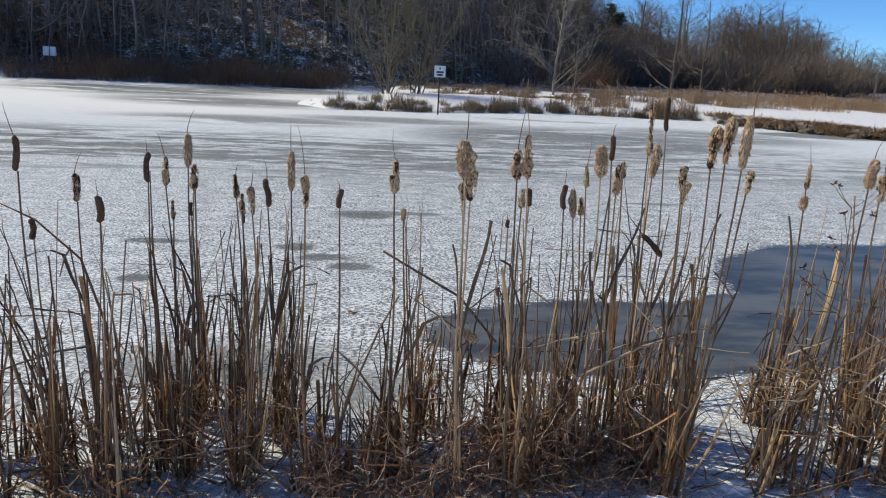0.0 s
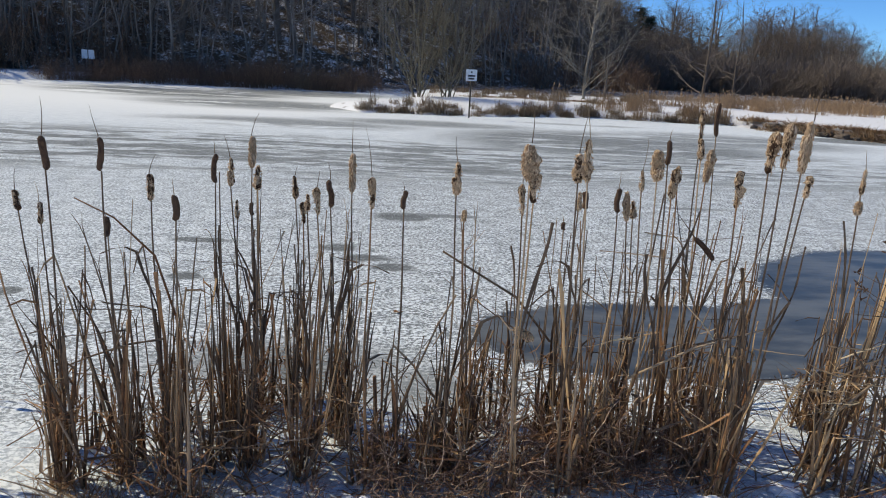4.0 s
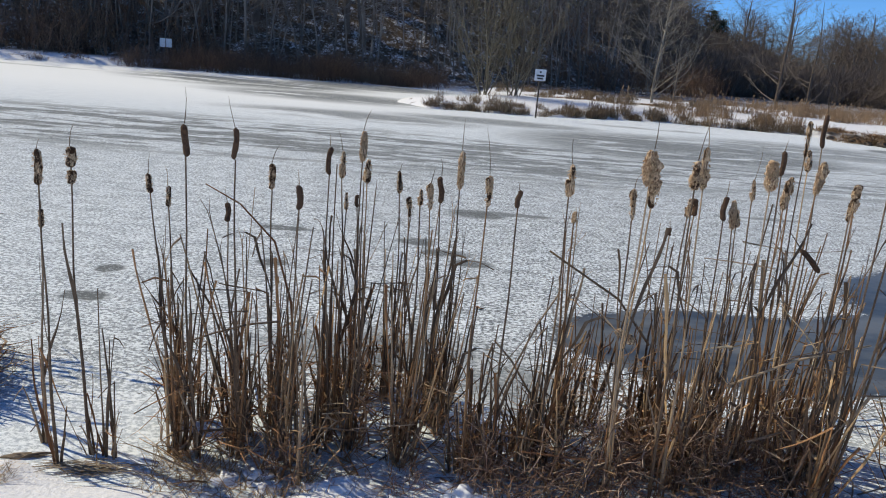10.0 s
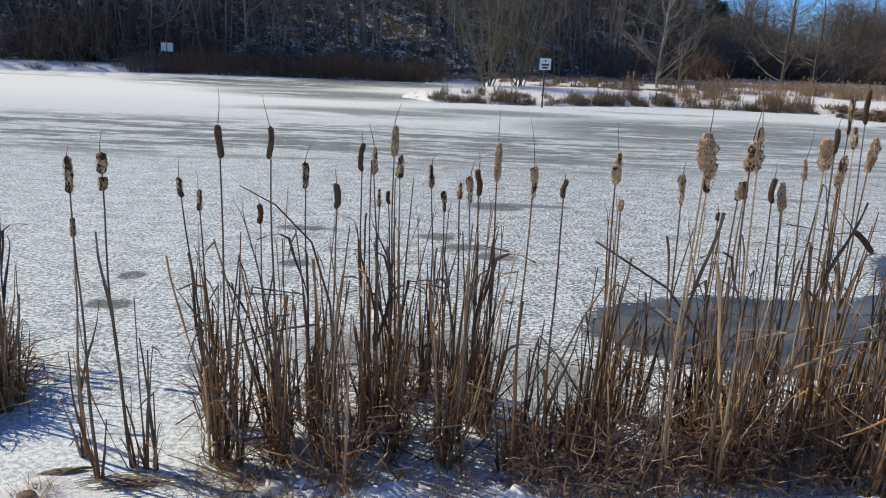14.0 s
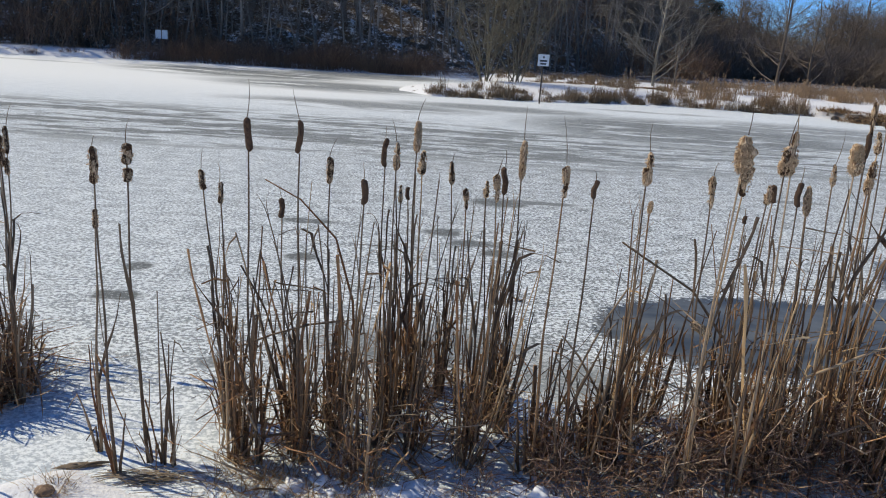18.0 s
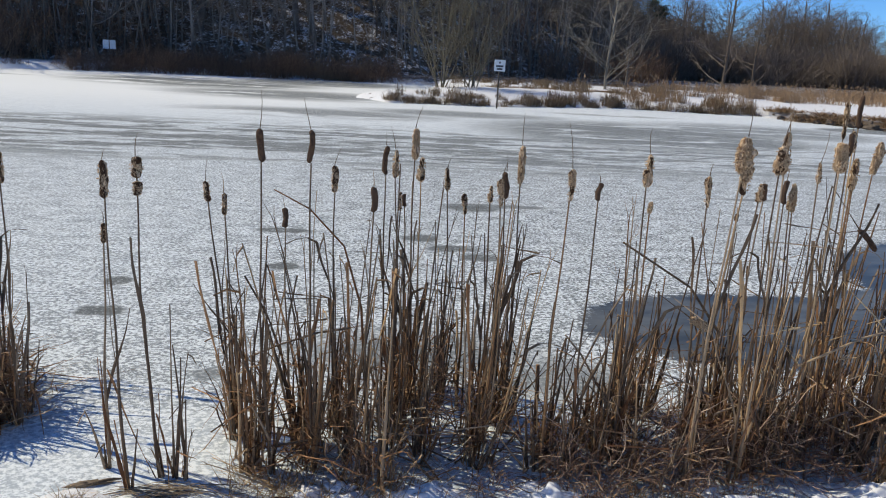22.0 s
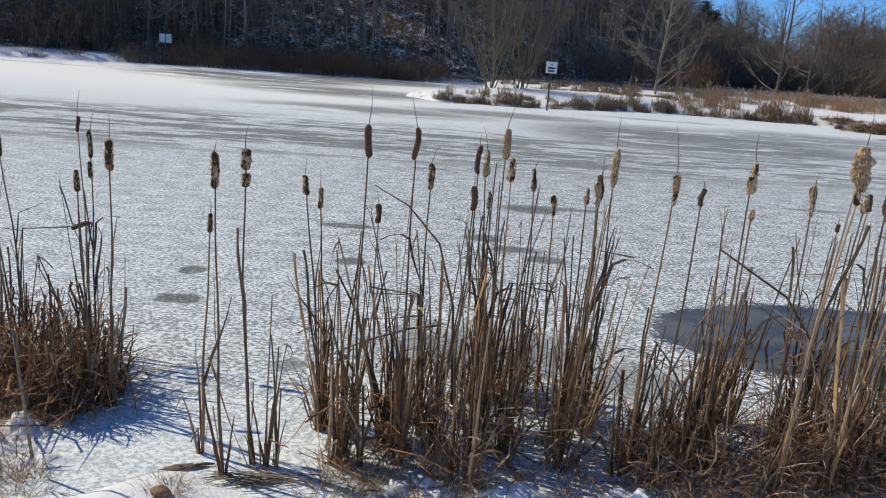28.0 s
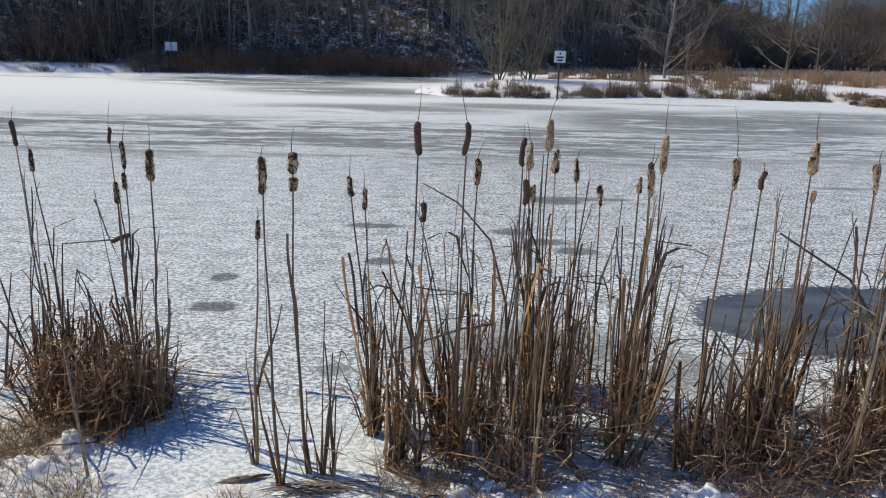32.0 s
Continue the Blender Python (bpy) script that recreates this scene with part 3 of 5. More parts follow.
# ---- far shore: brush, reeds, signs ----
def brush_mesh(name, seed, stems, height, radius, thick, material, twigs=4, lean=0.25):
    r, s = random.Random(seed), Shape()
    for _ in range(stems):
        a, q = r.uniform(0, 6.28), radius * math.sqrt(r.random())
        p = Vector((math.cos(a) * q, math.sin(a) * q, -0.05))
        d = Vector((r.gauss(0, lean), r.gauss(0, lean), 1))
        h = height * r.uniform(0.45, 1.0)
        arm = limb(s, p, d, h, thick, thick * 0.35, 4, 3, 0.12, 0.0, r)
        for _ in range(twigs):
            e = d + Vector((r.gauss(0, 0.7), r.gauss(0, 0.7), r.gauss(0.1, 0.4)))
            limb(s, arm[r.randint(1, 4)], e, h * r.uniform(0.15, 0.45), thick * 0.6, thick * 0.2, 2, 3, 0.2, 0.0, r)
    return s.mesh(name, material)


def reed_mesh(name, seed, count, height, radius, width, material, lean=0.14, droop=0.25, heads=0.0):
    r, s = random.Random(seed), Shape()
    for _ in range(count):
        a, q = r.uniform(0, 6.28), radius * math.sqrt(r.random())
        p = Vector((math.cos(a) * q, math.sin(a) * q, -0.03))
        h, b = height * r.uniform(0.4, 1.0), r.uniform(0, 6.28)
        d = Vector((r.gauss(0, lean), r.gauss(0, lean), 1)).normalized()
        bend = Vector((math.cos(b), math.sin(b), -0.6)) * droop * r.random()
        pts = [p + d * h * u + bend * h * u * u for u in (0, 0.35, 0.7, 1.0)]
        s.ribbon(pts, [width, width * 0.9, width * 0.6, width * 0.1], Vector((math.cos(b + 1.3), math.sin(b + 1.3), 0)))
        if heads and r.random() < heads:
            top = p + d * h * 1.1
            s.tube([p, p + d * h * 0.5, top], [0.006, 0.006, 0.005], 3, False)
            s.tube([top, top + d * 0.03, top + d * 0.15, top + d * 0.19], [0.01, 0.03, 0.03, 0.006], 5)
    return s.mesh(name, material, False)


def stand(name, mesh, x, y, z, turn, scale, label, category, group):
    ob = new(name, mesh)
    ob.location, ob.rotation_euler.z, ob.scale = (x, y, z), turn, scale
    return tagged(ob, label, category, group)


def scatter(name, meshes, places, label, category):
    """Many tufts joined into one object."""
    s, smooth = Shape(), meshes[0]
    data = [([v.co.copy() for v in m.vertices], [tuple(p.vertices) for p in m.polygons]) for m in meshes]
    for x, y, z, turn, sx, sz in places:
        vs, fs = rnd.choice(data)
        m, base = Matrix.Translation((x, y, z)) @ Matrix.Rotation(turn, 4, "Z") @ Matrix.Diagonal((sx, sx, sz, 1)), len(s.v)
        s.v += [m @ v for v in vs]
        s.f += [tuple(base + i for i in f) for f in fs]
    return tagged(new(name, s.mesh(name, smooth.materials[0], False)), label, category, kind="stuff")


def build_far_shore():
    brush = [brush_mesh("twigs", 80 + k, 34, 1.7, 1.0, 0.014, FAR_BRUSH, 6) for k in range(4)]
    for n in range(120):
        x = uni(-17.5, 1.0)
        y = float(np.interp(x, FAR_X, FAR_Y)) + (uni(-0.45, 0.3) if n % 2 else uni(0.3, 3.2))
        s = uni(0.6, 1.0)
        stand("shrub", rnd.choice(brush), x, y, ground_height(x, y), uni(0, 6), (s * 1.15, s, s * uni(0.7, 1.05)),
              "dense leafless dark brown shrub on the far bank", "shrub", "far bank shrubs")
    for n in range(15):
        x = uni(-27, -15)
        y = float(np.interp(x, FAR_X, FAR_Y)) + uni(0.15, 0.5)
        stand("shrub", rnd.choice(brush), x, y, ground_height(x, y), uni(0, 6), (0.5, 0.5, uni(0.18, 0.3)),
              "low leafless shrub against the snowy far bank", "shrub", "far bank shrubs")
    for n in range(60):
        x = uni(-30, -14) if n < 34 else uni(2, 26)
        y = float(np.interp(x, FAR_X, FAR_Y)) + uni(4.0, 9) + (0 if n < 34 else uni(2, 14))
        s = uni(1.0, 1.9)
        stand("shrub", rnd.choice(brush), x, y, ground_height(x, y), uni(0, 6), (s, s, s),
              "tall leafless brown shrub at the foot of the wood", "shrub", "shrubs under the wood")
    r, poles = random.Random(5), []
    for k in range(5):
        s = Shape()
        arm = limb(s, Vector((0, 0, -0.2)), Vector((r.gauss(0, 0.06), r.gauss(0, 0.06), 1)), 8.5, 0.055, 0.02, 7, 5, 0.05, 0.0, r)
        for _ in range(16):
            e = Vector((r.gauss(0, 1), r.gauss(0, 1), r.uniform(0.2, 1.2)))
            sub = limb(s, arm[r.randint(1, 7)], e, r.uniform(0.8, 2.2), 0.02, 0.006, 3, 3, 0.15, 0.05, r)
            limb(s, sub[2], e + Vector((r.gauss(0, 0.8), r.gauss(0, 0.8), 0.3)), r.uniform(0.4, 1.0), 0.011, 0.005, 2, 3, 0.15, 0.0, r)
        poles.append(s.mesh("sapling", BARK))
    spots = []
    while len(spots) < 600:
        y = 49.5 + 34 * rnd.random() ** 1.4
        x = uni(-0.75, 0.32) * y
        if y > float(np.interp(x, (-60, -16, 0, 12, 30, 60), (36, 50.5, 52.5, 58, 72, 112))) - 1.5:
            spots.append((x, y, ground_height(x, y), uni(0, 6), uni(0.8, 1.3), uni(0.6, 1.3)))
    scatter("saplings", poles, spots, "thin bare saplings crowding the wooded slope", "saplings")
    thicket = [brush_mesh("thicket", 86 + k, 60, 4.2, 1.8, 0.03, RUSSET, 9, 0.3) for k in range(3)]
    scatter("far_thicket", thicket, [(x, y, ground_height(x, y), uni(0, 6), uni(0.8, 1.3), uni(0.55, 1.05)) for y in (uni(72, 118) for _ in range(330))
                                     for x in (uni(0.22, 0.74) * y,)]
            + [(x, y, ground_height(x, y), uni(0, 6), uni(1.0, 1.5), uni(0.6, 0.85)) for y in (uni(104, 132) for _ in range(110)) for x in (uni(0.62, 0.88) * y,)], "russet-brown leafless thicket below the far wood", "thicket")
    reeds = [reed_mesh("reeds", 90 + k, 62, 1.5, 0.55, 0.010, FAR_REED, 0.10, 0.2, 0.09) for k in range(4)]
    grass = [reed_mesh("grass", 95 + k, 80, 0.62, 0.38, 0.010, DARK_GRASS, 0.3, 0.6) for k in range(3)]

    bank = [reed_mesh("grass", 98 + k, 90, 0.5, 0.4, 0.010, BANK_GRASS, 0.4, 0.8) for k in range(3)]

    def tuft(meshes, x, y, label, group, sx, sz):
        stand("reed_tuft", rnd.choice(meshes), x, y, max(ground_height(x, y), 0) - 0.02, uni(0, 6), (sx, sx, sz), label, "reeds", group)

    for n in range(30):
        x = uni(-6, -0.2)
        tuft(reeds, x, float(np.interp(x, FAR_X, FAR_Y)) + uni(0.0, 0.8), "tan dry reeds along the far bank", "far bank reeds", 0.7, uni(0.45, 0.75))
    for n in range(150):
        x = uni(0.4, 18.2)
        if noise.noise(Vector((x * 0.9, 3.0, 1.0))) < -0.3:
            continue
        y = float(np.interp(x, PEN_X, PEN_Y)) + uni(-0.05, 0.4) + (uni(0.2, 1.6) if n % 4 == 0 else 0)
        tuft(grass, x, y, "tuft of brown dead grass on the snowy spit", "grass on the spit", uni(0.5, 1.0), uni(0.4, 1.3))
    for n in range(30):
        x = 9.0 + 9.2 * rnd.random() ** 0.6
        y = float(np.interp(x, PEN_X, PEN_Y)) + uni(0.1, 3.0)
        tuft(reeds, x, y, "stand of tan dry cattail reeds on the spit", "reeds on the spit", uni(0.5, 0.9), uni(0.35, 0.8))
    spots = []
    while len(spots) < 190:
        y = uni(39.0, 52)
        x = uni(0.38, 0.95) * y
        if noise.noise(Vector((x * 0.16, y * 0.42, 5.0))) > (-0.12 if x > 0.5 * y else 0.24):
            spots.append((x, y, ground_height(x, y) - 0.02, uni(0, 6), uni(0.7, 1.4), uni(0.28, 0.6)))
    scatter("marsh_reeds", reeds, spots, "tan and russet marsh reeds in snow", "reeds")
    for n in range(52):
        y = uni(39.5, 50)
        x = uni(0.1, 0.4) * y
        tuft(grass, x, y, "thin dry grass standing in snow", "grass in the meadow", uni(0.8, 1.4), uni(0.7, 1.3))
    spots = []
    for n in range(150):
        x = uni(18.5, 27)
        if noise.noise(Vector((x * 1.1, 0.0, 9.0))) < -0.15:
            continue
        y = float(np.interp(x, PEN_X, PEN_Y)) + uni(0.05, 2.4)
        spots.append((x, y, max(ground_height(x, y), 0) - 0.02, uni(0, 6), uni(0.7, 1.9), uni(0.3, 0.9)))
    for n in range(60):
        x = uni(6.0, 13.5)
        y = 40.6 + 0.06 * x + uni(-0.25, 0.25)
        spots.append((x, y, ground_height(x, y) - 0.05, uni(0, 6), uni(0.8, 1.3), uni(0.25, 0.45)))
    scatter("bank_grass", bank, spots, "matted brown grass on the earth bank", "grass")

    # notice on a post in the ice
    sign = thing("notice_sign", 4.9, 31.15, 0.0, "white notice sign on a dark post frozen into the ice", "sign")
    s = Shape()
    s.tube([Vector((0, 0, -0.4)), Vector((0, 0, 1.0)), Vector((0, 0, 1.98))], [0.032, 0.032, 0.03], 8)
    put("post", s.mesh("post", POST), sign)
    s = Shape()
    box(s, 0, -0.045, 1.75, 0.46, 0.012, 0.46)
    panel = put("panel", s.mesh("panel", SIGN_WHITE, False), sign)
    for cz, w, h, name in ((1.87, 0.06, 0.08, "pictogram"), (1.725, 0.30, 0.07, "printed_line"), (1.61, 0.24, 0.07, "printed_line")):
        s = Shape()
        box(s, 0, -0.056, cz, w, 0.006, h)
        put(name, s.mesh(name, SIGN_BLACK, False), panel)
    # pair of boards beyond the far bank
    x, y = -16.0, 47.6
    sign = thing("board_sign", x, y, ground_height(x, y), "two white boards side by side on dark posts", "sign")
    for dx in (-0.2, 0.2):
        s = Shape()
        s.tube([Vector((dx, 0, -0.2)), Vector((dx, 0, 1.4))], [0.03, 0.03], 6)
        put("post", s.mesh("post", POST), sign)
        s = Shape()
        box(s, dx * 0.98, -0.05, 1.15, 0.34, 0.015, 0.52)
        put("board", s.mesh("board", SIGN_WHITE, False), sign)


build_far_shore()


# ---- cattails ----
def head_mesh(seed, kind):
    """A seed head one unit long along z, with a radius of one: a crooked core with woolly lumps where it has burst."""
    r, s = random.Random(seed), Shape()
    rings, sides = 34, 18
    cut = r.uniform(0.35, 0.65)
    sway, phase = r.uniform(0.05, 0.22), r.uniform(0, 6.28)
    for i in range(rings + 1):
        u = i / rings
        body = min(1.0, math.sqrt(max(math.sin(math.pi * u), 0.0) * 3.0) + 0.08)
        cx, cy = sway * math.sin(u * 4.5 + phase), sway * math.cos(u * 3.7 + phase * 2)
        for k in range(sides):
            a = 2 * math.pi * k / sides
            n1 = noise.noise(Vector((math.cos(a) * 0.9 + seed * 3.1, math.sin(a) * 0.9, u * 3.2)))
            n2 = noise.noise(Vector((math.cos(a) * 2.4 + seed, math.sin(a) * 2.4, u * 9)))
            cell = noise.voronoi(Vector((math.cos(a) * 1.0 + seed * 1.7, math.sin(a) * 1.0, u * 6)))[0]
            wool = 0.28 - 0.55 * min(cell[0], 0.9)
            if kind == "brown":
                q = 0.45 * body * (1 + 0.28 * n1 + 0.18 * n2)
            elif kind == "worn":
                q = 0.60 * body * (1 + 0.40 * n1 + 0.22 * n2 + 0.45 * wool)
            elif kind == "torn":
                puff = 1.0 if (u < cut) == (seed % 2 == 0) else 0.0
                q = body * (0.46 + puff * (0.22 + 0.35 * n1 + wool) + 0.14 * n2)
            else:
                soft = max(math.sin(math.pi * u), 0.02) ** 0.33
                q = soft * (0.70 + 0.55 * n1 + 1.2 * wool + 0.2 * n2)
            q = max(q, 0.13)
            drop = 0.0 if kind == "brown" else 0.03 * n1
            s.v.append(Vector((math.cos(a) * q + cx, math.sin(a) * q + cy, u + drop)))
    for i in range(rings):
        for k in range(sides):
            a, b = i * sides + k, i * sides + (k + 1) % sides
            s.f.append((a, b, b + sides, a + sides))
    s.f.append(tuple(reversed(range(sides))))
    s.f.append(tuple(range(rings * sides, (rings + 1) * sides)))
    return s.mesh("head", {"brown": BROWN_HEAD, "worn": WORN_HEAD, "torn": TORN_HEAD, "fluffy": BURST_HEAD}[kind])


def tuft_mesh(seed, kind):
    """Short loose hairs that hang from the lumps of a burst seed head."""
    r, s = random.Random(seed + 500), Shape()
    cut = random.Random(seed).uniform(0.35, 0.65)
    for _ in range({"fluffy": 560, "torn": 300, "worn": 110}[kind]):
        a, u = r.uniform(0, 6.28), r.uniform(0.03, 0.97)
        if kind == "torn" and (u < cut) != (seed % 2 == 0) and r.random() < 0.85:
            continue
        soft = max(math.sin(math.pi * u), 0.05) ** 0.33
        base = Vector((math.cos(a) * 0.55 * soft, math.sin(a) * 0.55 * soft, u))
        out = Vector((math.cos(a + r.gauss(0, 0.6)), math.sin(a + r.gauss(0, 0.6)), 0))
        lump = 0.7 + 1.1 * noise.noise(Vector((math.cos(a) * 1.1 + seed, math.sin(a) * 1.1, u * 5)))
        tip = base + out * r.uniform(0.05, 0.42) * soft * lump + Vector((r.gauss(0, 0.1), r.gauss(0, 0.1), r.uniform(-0.13, 0.0)))
        mid = base.lerp(tip, 0.5) + out * 0.16 * soft + Vector((r.gauss(0, 0.05), r.gauss(0, 0.05), 0.012))
        side = Vector((-math.sin(a), math.cos(a), 0))
        s.ribbon([base, mid, tip], [0.045, 0.05, 0.012], (side + Vector((0, 0, r.gauss(0, 0.12)))).normalized(), 0.6)
    return s


BROWN = [head_mesh(k, "brown") for k in range(4)]
TORN = [(head_mesh(10 + k, "torn"), tuft_mesh(10 + k, "torn").mesh("fluff", FLUFF)) for k in range(6)]
WORN = [(head_mesh(30 + k, "worn"), tuft_mesh(30 + k, "worn").mesh("fluff", FLUFF)) for k in range(5)]
FLUFFY = [(head_mesh(20 + k, "fluffy"), tuft_mesh(20 + k, "fluffy").mesh("fluff", FLUFF)) for k in range(5)]


def stalk_mesh(seed, material, top, r0=0.0070, r1=0.0038):
    """A dry stalk one unit high, crooked, with the collar of an old sheath; its top is cut, split or folded over."""
    r, s = random.Random(seed), Shape()
    n, p, d = 10, Vector((0, 0, 0)), Vector((r.gauss(0, 0.02), r.gauss(0, 0.02), 1))
    collar, a = r.uniform(0.25, 0.6), r.uniform(0, 6.28)
    out = Vector((math.cos(a), math.sin(a), 0))
    pts, rad = [], []
    last = r.randint(7, 8) if top == "fold" else n
    for i in range(last + 1):
        u = i / n
        pts.append(p.copy())
        rad.append((r0 + (r1 - r0) * u) * (1.3 if u < collar else 0.85) * r.uniform(0.92, 1.08))
        d = (d + Vector((r.gauss(0, 0.016), r.gauss(0, 0.016), 0))).normalized()
        p = p + d / n
    s.tube(pts, rad, 6)
    tip = pts[-1]
    if top == "fold":
        hang = (out + Vector((0, 0, r.uniform(-1.5, 0.3)))).normalized()
        span = r.uniform(0.10, 0.24)
        s.tube([tip - d * 0.012, tip + hang * span * 0.5, tip + hang * span + Vector((0, 0, -0.02))], [r1 * 1.1, r1, r1 * 0.7], 5)
    elif top == "split":
        for k in (-1, 1):
            s.tube([tip - d * 0.03, tip + d * 0.03 + out * 0.006 * k, tip + d * r.uniform(0.05, 0.10) + out * r.uniform(0.012, 0.04) * k], [r1 * 0.7, r1 * 0.6, r1 * 0.2], 4)
    return s.mesh("stalk", material)


def blade_mesh(seed, shape, material):
    """A dry leaf blade one unit long: upright, arched, snapped, hooked at its tip, or crumpled."""
    r, s = random.Random(seed), Shape()
    pts, w, n = [], [], 9
    a = r.uniform(0, 6.28)
    out = Vector((math.cos(a), math.sin(a), 0))
    p, d = Vector((0, 0, 0)), Vector((r.gauss(0, 0.06), r.gauss(0, 0.06), 1)).normalized()
    snap, wide, taper = r.randint(2, 6), r.uniform(0.0065, 0.016), r.choice((0.25, 0.4, 0.8))
    for i in range(n + 1):
        pts.append(p.copy())
        w.append(wide * (1.0 - taper * (i / n) ** 2) * r.uniform(0.7, 1.25))
        if shape == "arched":
            d = (d + (out - Vector((0, 0, 0.55))) * (0.02 + 0.075 * i)).normalized()
        elif shape == "snapped" and i == snap:
            d = (out + Vector((0, 0, r.uniform(-1.4, 0.1)))).normalized()
        elif shape == "hooked" and i >= n - 3:
            d = (d + out * 0.55 - Vector((0, 0, 0.5))).normalized()
        elif shape == "crumpled" and i in (snap, snap + 2):
            d = Vector((r.gauss(0, 0.8), r.gauss(0, 0.8), r.uniform(-1.0, 0.7))).normalized()
        else:
            d = (d + Vector((r.gauss(0, 0.06), r.gauss(0, 0.06), 0))).normalized()
        p = p + d / n
    s.ribbon(pts, w, Vector((math.cos(a + 1.57), math.sin(a + 1.57), 0)), 0.5, r.gauss(0, 0.16))
    return s.mesh("leaf", material, False)


def shred_mesh(seed, strips=32, reach=0.07):
    """Frayed strips of old leaf in and round a bundle, one unit high: some from the foot, most caught halfway up, crumpled."""
    r, s = random.Random(seed), Shape()
    for n in range(strips):
        a, q, z = r.uniform(0, 6.28), reach * math.sqrt(r.random()), 0.0 if n % 6 == 0 else r.uniform(0.08, 0.9)
        h = r.uniform(0.3, 0.9) if z == 0.0 else r.uniform(0.10, 0.40)
        p, d = Vector((math.cos(a) * q, math.sin(a) * q, z)), Vector((r.gauss(0, 0.14), r.gauss(0, 0.14), 1))
        if z > 0.0 and r.random() < 0.42:
            d = Vector((r.gauss(0, 1.0), r.gauss(0, 1.0), r.uniform(-1.2, 0.5)))
        pts, w = [], r.uniform(0.0025, 0.0065)
        for i in range(5):
            pts.append(p.copy())
            d = (d + Vector((r.gauss(0, 0.24), r.gauss(0, 0.24), r.gauss(-0.04, 0.12)))).normalized()
            p = p + d * h / 4
            p.z = max(p.z, 0.0)
        b = r.uniform(0, 6.28)
        s.ribbon(pts, [w, w * 1.1, w, w * 0.8, w * 0.2], Vector((math.cos(b), math.sin(b), 0)), 0.5, r.gauss(0, 0.3))
    return s.mesh("frayed_leaf", SHRED, False)


SHREDS = [shred_mesh(160 + k) for k in range(7)]
GOLD_UPRIGHT = [blade_mesh(150 + k, "upright", GOLD_BLADE) for k in range(4)]
GOLD_SNAPPED = [blade_mesh(155 + k, ("snapped", "crumpled")[k % 2], GOLD_BLADE) for k in range(6)]
DARK_STALKS = [stalk_mesh(100 + k, GREY_STALK, t) for k, t in enumerate(("cut", "split", "fold", "cut", "fold", "split", "cut"))]
TAN_STALKS = [stalk_mesh(110 + k, STALK, t) for k, t in enumerate(("cut", "split", "fold", "cut", "fold"))]
UPRIGHT = [blade_mesh(120 + k, "upright", BLADE) for k in range(7)]
ARCHED = [blade_mesh(130 + k, "arched", BLADE) for k in range(5)]
SNAPPED = [blade_mesh(140 + k, "snapped", BLADE) for k in range(8)]
CRUMPLED = [blade_mesh(170 + k, "crumpled", BLADE) for k in range(6)]
DARK_LEAVES = [blade_mesh(180 + k, t, DARK_BLADE) for k, t in enumerate(("upright", "snapped", "upright", "hooked", "snapped", "upright", "snapped", "upright"))]
SPIKE = Shape()
SPIKE.tube([Vector((0, 0, 0)), Vector((0.01, 0, 0.35)), Vector((0.05, 0.01, 0.7)), Vector((0.13, 0.02, 1.0))], [0.016, 0.013, 0.010, 0.004], 4)
SPIKE = SPIKE.mesh("spike", GREY_STALK)


def aim(p, way, length, thick=1.0, turn=0.0):
    """A pose for a unit part: its foot at p, its z along way, that long."""
    m = Vector(way).to_track_quat("Z", "Y").to_matrix().to_4x4()
    return Matrix.Translation(p) @ m @ Matrix.Rotation(turn, 4, "Z") @ Matrix.Diagonal((thick, thick, length, 1))


def lay(p, way, length, turn=0.0):
    """A pose for a leaf: scaled alike on all sides."""
    m = Vector(way).to_track_quat("Z", "Y").to_matrix().to_4x4()
    return Matrix.Translation(p) @ m @ Matrix.Rotation(turn, 4, "Z") @ Matrix.Diagonal((length, length, length, 1))


